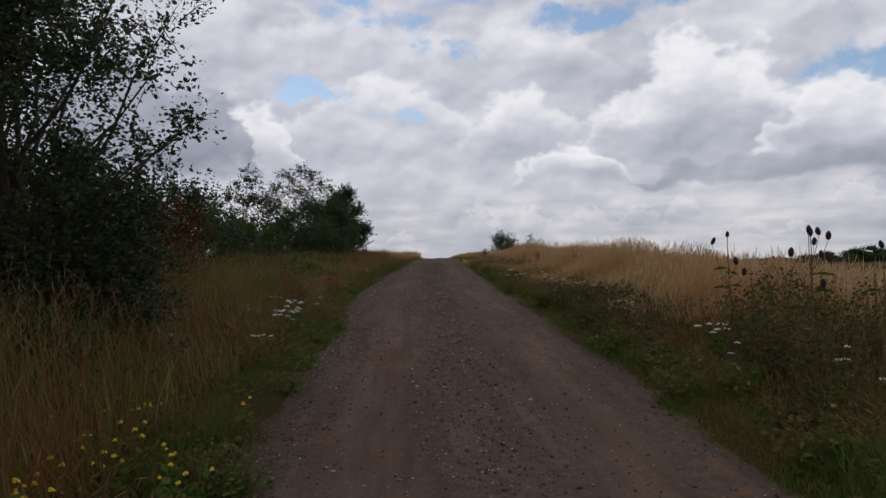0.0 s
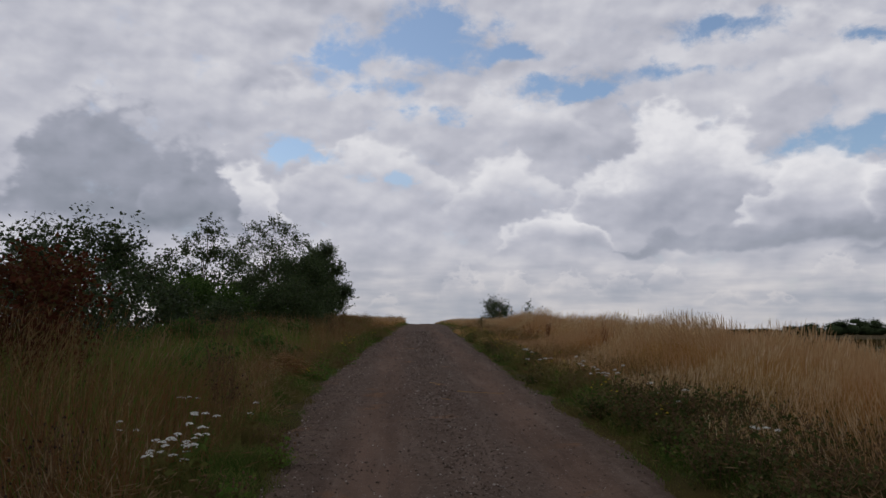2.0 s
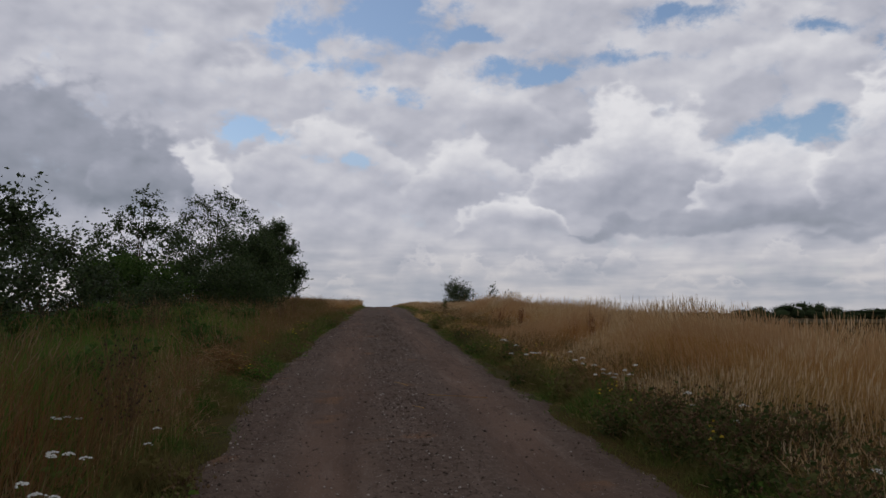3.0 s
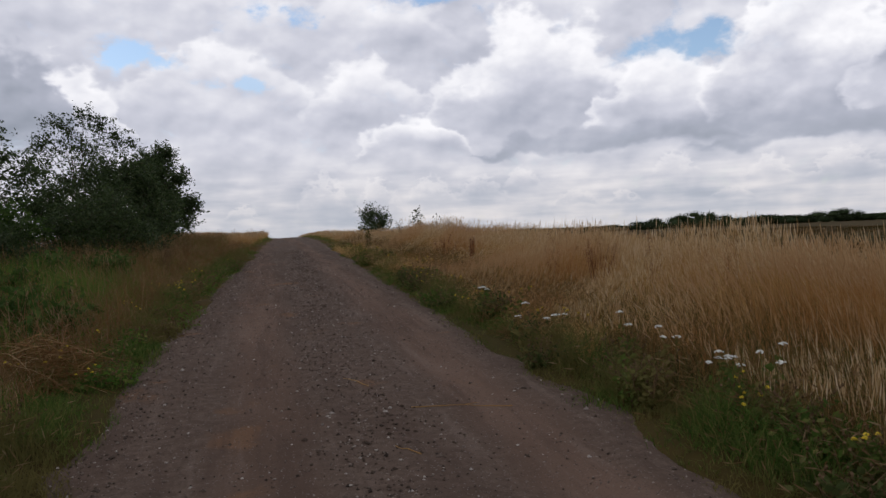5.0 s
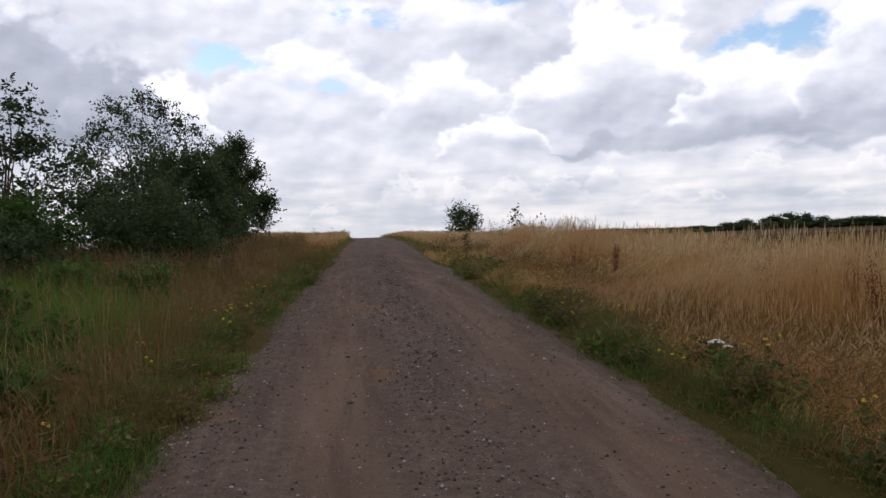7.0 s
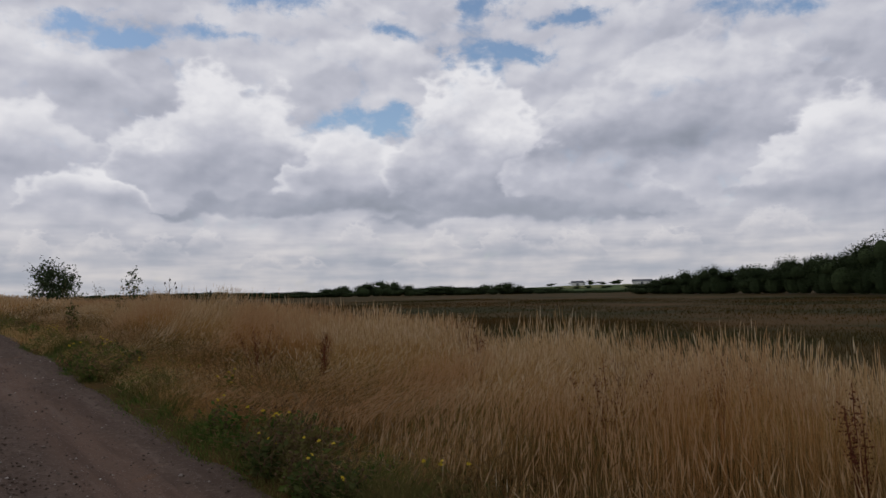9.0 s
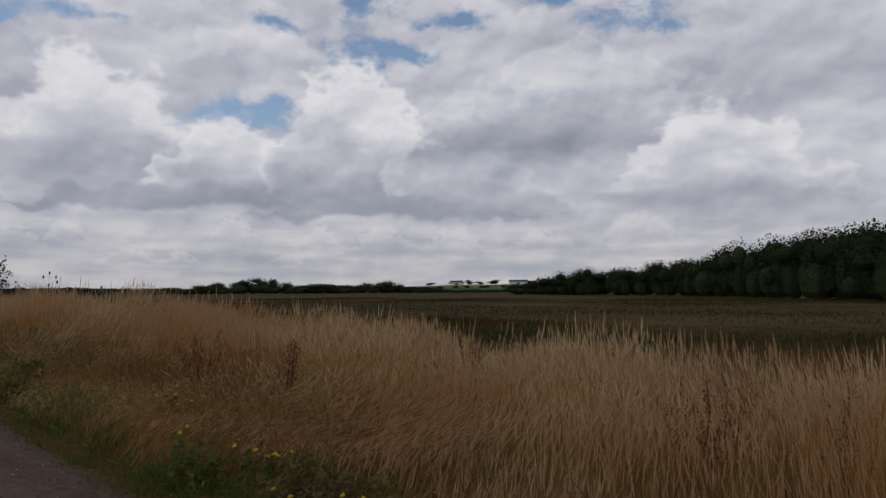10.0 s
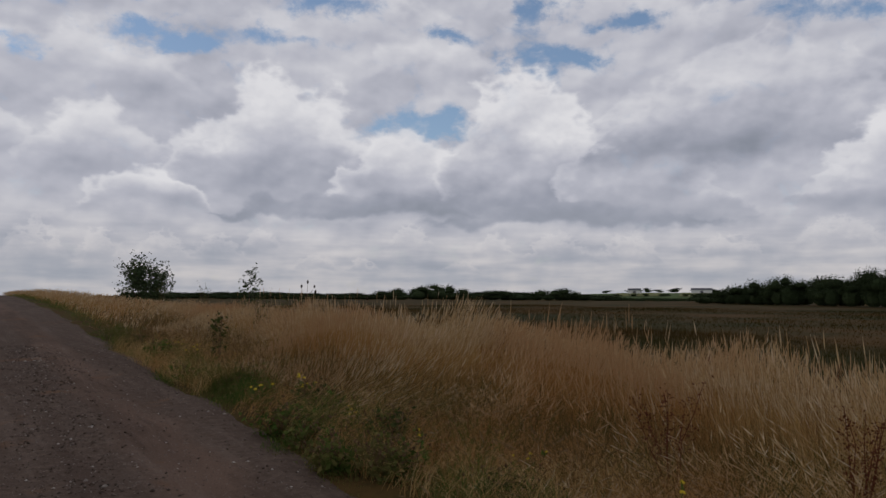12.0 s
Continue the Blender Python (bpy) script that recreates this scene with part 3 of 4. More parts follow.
    grass("tall_stalks", "single pale grass stalks standing above the meadow", x, y, rng.uniform(0.72, 1.18, len(x)), rng.uniform(0.002, 0.0034, len(x)), rng.uniform(0.0, 0.22, len(x)), [STRAW, SEED], wind(x, y), 0.17, 0.0042)


def verges():
    for side, (a, b) in (("right", (1.7, 4.0)), ("left", (-3.2, -0.4))):
        x, y = scatter(110000, a, b, 0.5, 40.0, 0.35, 1.2, 18)
        far_x, far_y = scatter(34000, a, b + 1.8, 40.0, 80.0, 0.3, 1.0, 18)
        x, y = np.concatenate([x, far_x]), np.concatenate([y, far_y])
        dist = np.where(side == "right", x - right_edge(y), left_edge(y) - x)
        keep = (dist > -0.02 + 0.12 * waves(x, y, 19, 2.2) + 0.10 * rng.normal(0, 1, len(x))) & (rng.random(len(x)) < smooth_step(-dist, -0.95, -0.25) + 0.10)
        x, y, dist = x[keep], y[keep], dist[keep]
        n = 36000
        ey = 0.5 + 37 * rng.random(n) ** 1.2
        ed = -0.10 + 0.55 * rng.random(n) ** 0.75 + 0.06 * waves(ey, 0 * ey, 26, 6.0) + 0.05 * waves(ey, 0 * ey, 27, 1.7)
        ex = right_edge(ey) + ed if side == "right" else left_edge(ey) - ed
        x, y, dist = np.concatenate([x, ex]), np.concatenate([y, ey]), np.concatenate([dist, ed])
        grass("verge_grass", "short green grass and weeds along the track edge", x, y, (0.05 + 0.21 * smooth_step(dist, -0.08, 0.5)) * rng.uniform(0.5, 1.45, len(x)) * (0.5 + 0.9 * smooth_step(waves(x, y, 24, 5.0), -0.8, 0.9)), rng.uniform(0.005, 0.011, len(x)), rng.uniform(0.2, 1.2, len(x)), [GREEN], rows=2)
        n = 15000
        y = 0.5 + 40 * rng.random(n) ** 1.1
        dist = 0.10 + 1.1 * rng.random(n) ** 0.7
        keep = rng.random(n) < 0.25 + 0.75 * smooth_step(waves(dist, y, 28, 2.0), -0.5, 0.6)
        y, dist = y[keep], dist[keep]
        x = right_edge(y) + dist if side == "right" else left_edge(y) - dist
        grass("verge_straw", "thin dry stalks leaning over the green verge", x, y, (0.16 + 0.38 * smooth_step(dist, 0.1, 1.1)) * rng.uniform(0.6, 1.2, len(x)), rng.uniform(0.0022, 0.004, len(x)), rng.uniform(0.2, 1.3, len(x)), [RUSTY, SEED_DULL], None, 0.09, 0.004, rows=3)


def left_meadow():
    x, y = scatter(112000, -6.5, -1.3, 0.8, 44.0, 0.4, 1.2, 31)
    dist = left_edge(y) - x
    keep = (dist > 0.45 + 0.25 * waves(x, y, 32, 1.0))
    x, y, dist = x[keep], y[keep], dist[keep]
    green = 0.16 + 0.14 * smooth_step(y, 8, 12) + 0.65 * smooth_step(y, 11.0, 16.0) * smooth_step(-y, -27.0, -22.0) * smooth_step(dist, 0.7, 1.5) + 0.35 * (waves(x, y, 34, 0.8) > 0.2)
    pick = rng.random(len(x)) < green
    h = (0.44 + (0.50 + 0.16 * smooth_step(-y, -14, -9)) * smooth_step(dist, 0.4, 1.6)) * rng.uniform(0.7, 1.2, len(x)) * (1 - 0.30 * smooth_step(y, 12, 17)) * (1 + 0.18 * waves(x, y, 35, 2.2))
    for choose, name, label, mats, head in ((~pick, "bank_meadow", "brown and straw seeding grass on the bank", [RUSTY, SEED_DULL], 0.14), (pick, "lush_grass", "lush green grass and herbs on the bank", [LUSH, LUSH], 0.0)):
        n = choose.sum()
        grass(name, label, x[choose], y[choose], h[choose] * (1.0 if head else 0.95), rng.uniform(0.004, 0.007, n) * (1.0 if head else 1.6), rng.uniform(0.1, 0.6, n), mats, wind(x[choose], y[choose], 1.0, 2.6), head, 0.0028, rows=2)
    x, y = scatter(4200, -5.5, -1.7, 2.5, 34.0, 0.6, 1.3, 38)
    grass("dead_stalks", "brown dead stalks standing in the bank grass", x, y, rng.uniform(0.55, 0.95, len(x)), rng.uniform(0.004, 0.007, len(x)), rng.uniform(0.0, 0.5, len(x)), [RUSTY, SEED_DULL], None, 0.13, 0.003)
    x, y = scatter(18000, -6.5, 1.6, 40.0, 92.0, 0.4, 0.7, 33)
    keep = left_edge(y) - x > 0.35
    x, y = x[keep], y[keep]
    grass("brow_grass", "dry straw-coloured grass along the brow of the hill", x, y, rng.uniform(0.32, 0.65, len(x)), rng.uniform(0.008, 0.014, len(x)), rng.uniform(0.05, 0.45, len(x)), [STRAW, SEED], None, 0.12, 0.010, rows=2)


def far_field():
    n = 85000
    x, y = 14 + 46 * rng.random(n) ** 1.4, rng.uniform(-10, 110, n)
    d = np.hypot(x, y - 20)
    grass("rough_field", "rough dark olive and brown field below the bank", x, y, rng.uniform(0.25, 0.75, n) * (0.8 + 0.45 * waves(x, y, 41, 0.12)), 0.010 + 0.0005 * d, rng.uniform(0.3, 1.0, n), [FIELD], rows=2)

    n = 60000
    x, y = 50 + 140 * rng.random(n) ** 1.2, rng.uniform(-20, 240, n)
    grass("rough_field", "rough olive and rust-brown field towards the wood", x, y, rng.uniform(0.2, 0.5, n) * (0.8 + 0.5 * waves(x, y, 43, 0.09)), 0.03 + 0.0007 * np.hypot(x, y - 20), rng.uniform(0.3, 1.2, n), [FIELD], rows=2)

    n = 14000
    x, y = -8 - 60 * rng.random(n) ** 1.6, rng.uniform(-15, 110, n)
    grass("rough_field", "rough dark olive grass behind the hedge", x, y, rng.uniform(0.25, 0.6, n), 0.02 + 0.0008 * np.abs(x), rng.uniform(0.1, 0.6, n), [FIELD], rows=2)


right_meadow()
verges()
left_meadow()
far_field()


# ================= trees and shrubs =================
def tube(points, radii, sides=5):
    """A tapered tube along points."""
    points = np.asarray(points, float)
    n = len(points)
    d = np.gradient(points, axis=0)
    d /= np.linalg.norm(d, axis=1, keepdims=True) + 1e-9
    ref = np.where(np.abs(d[:, 2:3]) > 0.9, np.array([[1.0, 0, 0]]), np.array([[0, 0, 1.0]]))
    a = np.cross(d, ref)
    a /= np.linalg.norm(a, axis=1, keepdims=True) + 1e-9
    b = np.cross(d, a)
    ang = np.linspace(0, 2 * math.pi, sides, endpoint=False)
    ring = a[:, None] * np.cos(ang)[None, :, None] + b[:, None] * np.sin(ang)[None, :, None]
    v = points[:, None] + ring * np.asarray(radii)[:, None, None]
    t = []
    for k in range(n - 1):
        for s in range(sides):
            p, q = k * sides + s, k * sides + (s + 1) % sides
            t += [(p, q, q + sides), (p, q + sides, p + sides)]
    v = v.reshape(-1, 3)
    top = len(v)
    v = np.concatenate([v, points[-1:] + d[-1:] * radii[-1]])
    t += [((n - 1) * sides + s, (n - 1) * sides + (s + 1) % sides, top) for s in range(sides)]
    return v, np.array(t)


def bend(a, b, sag, steps=6, wob=0.0, r=rng):
    u = np.linspace(0, 1, steps)[:, None]
    p = np.asarray(a) * (1 - u) + np.asarray(b) * u
    p[:, 2] += sag * 4 * (u * (1 - u))[:, 0]
    p[1:-1] += r.normal(0, wob, (steps - 2, 3)) if wob else 0
    return p


def leaves(at, size, r, fold=0.3, hang=0.0):
    """Pointed leaves, folded along the midrib."""
    n = len(at)
    d = r.normal(size=(n, 3))
    d[:, 2] = d[:, 2] * 0.6 - hang
    d /= np.linalg.norm(d, axis=1, keepdims=True)
    s = np.cross(d, r.normal(size=(n, 3)))
    s /= np.linalg.norm(s, axis=1, keepdims=True) + 1e-9
    up = np.cross(d, s)
    L = (size * r.uniform(0.6, 1.35, n))[:, None]
    mid = at + d * L * 0.45
    v = np.stack([at, mid + s * L * 0.30 + up * L * fold * 0.3, at + d * L, mid - s * L * 0.30 + up * L * fold * 0.3], 1)
    t = np.array([(0, 1, 2), (0, 2, 3)])[None] + (4 * np.arange(n))[:, None, None]
    return v.reshape(-1, 3), t.reshape(-1, 3)


def woody(name, label, category, base, clusters, leaf, leaf_size, per_twig, twigs, twig_len, trunk_r=0.05, hang=0.0, stems=1, seed=1, droop=0.0, upward=0.5):
    """A tree or shrub: trunk and limbs to the clusters (x, y, z from its base, radius), twigs round each, leaves on the twigs."""
    r = np.random.default_rng(seed)
    x, y = base
    root = tagged(new(name), label, category)
    root.location = (x, y, float(land(x, y)) - 0.03)
    clusters = [np.array(c, float) for c in clusters]
    top = max(c[2] for c in clusters)
    twig_tubes, spots = [], []
    trunk_top = np.array([r.normal(0, 0.1), r.normal(0, 0.1), top * 0.72])
    for s in range(stems):
        foot = np.array([r.normal(0, 0.12), r.normal(0, 0.12), 0.0]) * (stems > 1)
        head = trunk_top + np.array([r.normal(0, 0.35), r.normal(0, 0.35), r.normal(0, 0.2)]) * (stems > 1)
        part("trunk", tube(bend(foot, head, 0.0, 8, 0.03, r), np.linspace(trunk_r, trunk_r * 0.25, 8), 6), BARK, root)
    for c in clusters:
        start = trunk_top * np.clip(c[2] / top * r.uniform(0.35, 0.75), 0.05, 1)
        part("limb", tube(bend(start, c[:3], 0.08 * c[3], 6, 0.04, r), np.linspace(trunk_r * 0.45, trunk_r * 0.12, 6), 5), BARK, root)
        k = max(10, int(twigs * 4.2 * c[3] ** 2))
        d = r.normal(size=(k, 3))
        d[:, 2] += upward
        d /= np.linalg.norm(d, axis=1, keepdims=True)
        begin = c[:3] + d * c[3] * r.uniform(0.0, 0.8, (k, 1))
        length = twig_len * r.uniform(0.5, 1.4, k)
        for p, q, L in zip(begin, d, length):
            end = p + q * L + np.array([0, 0, -droop * L])
            if r.random() < 0.3:
                twig_tubes.append(tube(bend(p, end, 0.06 * L, 3), np.linspace(trunk_r * 0.08 + 0.002, 0.0015, 3), 3))
            u = r.uniform(0.0, 1.03, per_twig)[:, None]
            spots.append(p * (1 - u) + end * u + r.normal(0, 0.035, (per_twig, 3)) * (0.5 + twig_len))
    part("twig_mass", joined(twig_tubes), BARK, root, kind="stuff")
    part("crown", leaves(np.concatenate(spots), leaf_size * 1.25, r, hang=hang), leaf, root, kind="stuff")
    return root


def heap(r, n, rx, ry, h, low=0.15, size=(0.35, 0.6), lean=0.0):
    """Clusters filling a rounded heap."""
    out = []
    for _ in range(n):
        a, d, z = r.uniform(0, 6.28), math.sqrt(r.random()), r.uniform(low, 1.0)
        taper = math.sqrt(max(0.05, 1 - (max(0, z - 0.35) / 0.72) ** 2))
        out.append((rx * d * math.cos(a) * taper + lean * z * h, ry * d * math.sin(a) * taper, z * h, r.uniform(*size)))
    return out


def build_shrubs():
    r = np.random.default_rng(50)
    # the large dark hawthorn at the start, with long twigs over the bank
    c = heap(r, 50, 1.15, 1.5, 3.7, 0.05, (0.4, 0.62))
    c += [(1.1, 0.0, 2.0, 0.28), (1.45, -0.1, 2.15, 0.12), (1.65, -0.2, 2.3, 0.06), (1.2, 0.0, 2.75, 0.25), (1.3, 0.1, 3.2, 0.22), (1.05, -0.2, 3.6, 0.3), (1.0, 0, 1.4, 0.35), (0.9, -0.3, 0.8, 0.4)]
    woody("hawthorn_bush", "large dark green hawthorn bush with long twigs beside the track", "bush", (-3.55, 6.9), c, LEAF_DARK, 0.042, 16, 80, 0.38, 0.06, stems=4, seed=51)
    woody("hawthorn_bush", "dark green hawthorn bush at the start of the bank", "bush", (-4.3, 4.7), heap(r, 24, 1.2, 1.2, 3.4, 0.05, (0.45, 0.7)), LEAF_DARK, 0.055, 12, 50, 0.42, 0.06, stems=3, seed=52)
    woody("hawthorn_bush", "dark green hawthorn bush deep in the hedge", "bush", (-4.9, 9.3), heap(r, 20, 1.3, 1.2, 2.3, 0.05, (0.4, 0.6)), LEAF_DARK, 0.055, 11, 50, 0.4, 0.05, stems=3, seed=63)
    # rust-leaved shrub behind it
    woody("rust_shrub", "dark rust-red leaved shrub on the bank", "shrub", (-4.5, 12.6), heap(r, 22, 1.15, 1.1, 1.75, 0.05, (0.3, 0.45)), LEAF_RUST, 0.055, 12, 95, 0.28, 0.03, stems=4, seed=53)
    woody("spindly_shrub", "spindly dark green shrub with upright twigs", "shrub", (-5.6, 17.0), heap(r, 22, 1.35, 1.1, 2.3, 0.1, (0.3, 0.45)), LEAF_DARK, 0.06, 10, 85, 0.5, 0.03, stems=4, seed=54, upward=1.0)
    woody("spindly_shrub", "low dark green shrub with upright twigs", "shrub", (-6.1, 21.5), heap(r, 22, 1.4, 1.3, 1.9, 0.1, (0.3, 0.45)), LEAF_DARK, 0.065, 10, 80, 0.45, 0.03, stems=4, seed=55, upward=1.0)
    # the group of young trees further up
    woody("young_alder", "young alder tree with open dark green crown", "tree", (-6.5, 29.8), [(0.1, 0, 3.75, .22), (.25, .1, 3.35, .3), (-.2, 0, 3.2, .3), (-.7, .1, 2.8, .4), (.6, 0, 2.7, .4), (0, .2, 2.6, .5), (-1.2, 0, 2.3, .45), (1.1, 0, 2.2, .45), (-.5, 0, 1.9, .5), (.4, .1, 1.7, .5), (-1.4, 0, 1.6, .5), (1.2, .2, 1.3, .5), (0, 0, 1.1, .5), (-.9, 0, .9, .5)], LEAF_MID, 0.07, 17, 44, 0.36, 0.05, seed=56)
    woody("young_birch", "young birch tree with thin hanging twigs", "tree", (-5.0, 34.0), [(.1, 0, 4.2, .35), (-.5, 0, 3.95, .4), (.6, 0, 4.0, .35), (-1.0, .1, 3.4, .45), (1.1, 0, 3.5, .4), (0, .2, 3.3, .5), (1.5, .2, 2.8, .45), (-1.3, 0, 2.6, .5), (.6, 0, 2.5, .55), (-.3, 0, 2.2, .55), (1.3, 0, 2.0, .5), (-1.0, 0, 1.7, .55), (.2, .1, 1.4, .55), (1.0, 0, 1.1, .55), (-.8, 0, .9, .5)], LEAF_MID, 0.060, 21, 52, 0.6, 0.04, hang=0.8, stems=3, seed=57, droop=0.7, upward=0.3)
    woody("round_tree", "dense rounded dark green young tree beside the track", "tree", (-3.7, 42.0), heap(r, 44, 1.15, 1.1, 3.65, 0.06, (0.36, 0.55)), LEAF_MID, 0.066, 20, 60, 0.42, 0.05, stems=2, seed=58, upward=0.9)
    woody("low_willow", "feathery dark green shrub below the young trees", "shrub", (-4.0, 32.0), heap(r, 36, 1.8, 1.3, 2.3, 0.03, (0.38, 0.55)), LEAF_MID, 0.055, 17, 50, 0.42, 0.03, stems=4, seed=59, upward=0.9)
    woody("low_willow", "dark green shrub under the round tree", "shrub", (-3.5, 37.5), heap(r, 24, 1.3, 1.3, 1.7, 0.05, (0.38, 0.5)), LEAF_MID, 0.06, 15, 50, 0.36, 0.03, stems=4, seed=64, upward=0.8)
    woody("bramble_thicket", "bright green bramble thicket on the bank", "shrub", (-6.2, 27.4), heap(r, 30, 1.6, 1.2, 1.5, 0.05, (0.35, 0.5)), LEAF_BRIGHT, 0.065, 17, 50, 0.28, 0.02, stems=5, seed=60)
    woody("bramble_thicket", "low green bramble thicket at the foot of the young trees", "shrub", (-4.6, 29.3), heap(r, 26, 1.7, 1.0, 0.95, 0.03, (0.3, 0.42)), LEAF_BRIGHT, 0.06, 15, 50, 0.26, 0.02, stems=5, seed=65)
    woody("low_willow", "olive green willow scrub reaching down the bank", "shrub", (-3.4, 28.2), heap(r, 30, 1.2, 1.2, 1.5, 0.03, (0.3, 0.45)), LEAF_MID, 0.05, 15, 56, 0.36, 0.02, stems=4, seed=66, upward=0.9)
    woody("bramble_thicket", "dark green bramble at the edge of the scrub", "shrub", (-4.9, 25.8), heap(r, 26, 1.2, 1.1, 1.0, 0.03, (0.3, 0.42)), LEAF_MID, 0.05, 15, 50, 0.28, 0.02, stems=5, seed=67)
    # the small ones on the brow across the track
    woody("small_bush", "small dark green bush standing in the dry grass", "bush", (6.45, 52.2), heap(r, 24, 0.95, 0.7, 1.6, 0.0, (0.22, 0.36)), LEAF_DARK, 0.075, 10, 70, 0.5, 0.03, stems=4, seed=61, upward=1.0)
    woody("sapling", "thin young sapling with sparse leaves in dry grass", "sapling", (6.53, 41.2), [(0, 0, 1.62, .10), (.08, 0, 1.42, .15), (-.1, 0, 1.25, .18), (.08, 0, 1.05, .2), (-.05, 0, .8, .22), (0, 0, .5, .2)], LEAF_MID, 0.055, 5, 130, 0.19, 0.014, seed=62)


build_shrubs()


# ================= far woods and the hill farm =================
def crown_clumps(r, centre, rx, rz, n, size):
    """Leafy clumps over a rounded crown."""
    d = r.normal(size=(n, 3))
    d[:, 2] = np.abs(d[:, 2]) - 0.35
    d /= np.linalg.norm(d, axis=1, keepdims=True)
    at = centre + d * np.array([rx, rx, rz]) * r.uniform(0.55, 1.0, (n, 1))
    v, t = leaves(at, size, r, 0.6)
    return v, t


def dome(centre, rx, rz):
    u, w = np.meshgrid(np.linspace(0, 2 * math.pi, 9)[:-1], np.linspace(-1.2, 1.45, 6))
    v = np.stack([np.cos(u) * np.cos(w), np.sin(u) * np.cos(w), np.sin(w)], -1).reshape(-1, 3) * np.array([rx, rx, rz]) + centre
    t = []
    for k in range(5):
        for s in range(8):
            p, q = k * 8 + s, k * 8 + (s + 1) % 8
            t += [(p, q, q + 8), (p, q + 8, p + 8)]
    return v, np.array(t)


HILL_TURN = math.radians(51.5)


def hill_rise(x, y):
    """Height that the far farm hill adds to the land."""
    cx, cy = spot(51.5, 980)
    px, py = (x - cx) * math.cos(HILL_TURN) - (y - cy) * math.sin(HILL_TURN), (x - cx) * math.sin(HILL_TURN) + (y - cy) * math.cos(HILL_TURN)
    inside = (np.abs(px) < 240) & (np.abs(py) < 260)
    return np.where(inside, 9.0 * np.cos(px / 240 * 1.5).clip(0) ** 0.8 * np.cos(py / 260 * 1.5).clip(0) - 0.4, 0.0)


EYE_SPOT = np.array([0.1, 20.0])


def spot(az, dist):
    a = math.radians(az - 0.3)
    return EYE_SPOT[0] + dist * math.sin(a), EYE_SPOT[1] + dist * math.cos(a)


def far_wood(name, label, rows, seed, per=170, fill=3):
    """rows: azimuth, distance, height of the canopy over the land, width of a crown."""
    r = np.random.default_rng(seed)
    pieces = []
    for az, dist, h, w in rows:
        for k in range(fill):
            x, y = spot(az + r.normal(0, 0.35), dist + k * w * 0.9 + r.uniform(-2, 2))
            hh = h * r.uniform(0.80, 1.05)
            base = float(land(x, y) + hill_rise(x, y))
            for j in range(3):
                rx, rz = w * r.uniform(0.45, 0.75), hh * r.uniform(0.24, 0.36)
                dx, dy = r.normal(0, w * 0.3, 2)
                c = np.array([x + dx, y + dy, base + (hh - rz if j == 0 else hh * r.uniform(0.2, 0.72))])
                pieces.append(dome(c, rx * 0.46, rz * 0.5))
                pieces.append(crown_clumps(r, c, rx, rz, per * 5 // 2, w * 0.075))
            low = np.array([x, y, base + hh * 0.3])
            pieces.append(dome(low, w * 0.42, hh * 0.30))
            pieces.append(crown_clumps(r, low, w * 0.55, hh * 0.36, per * 5 // 2, w * 0.075))
    v, t = joined(pieces)
    return tagged(new(name, mesh_of(name, v, t, [LEAF_FAR])), label, "woodland", kind="stuff")


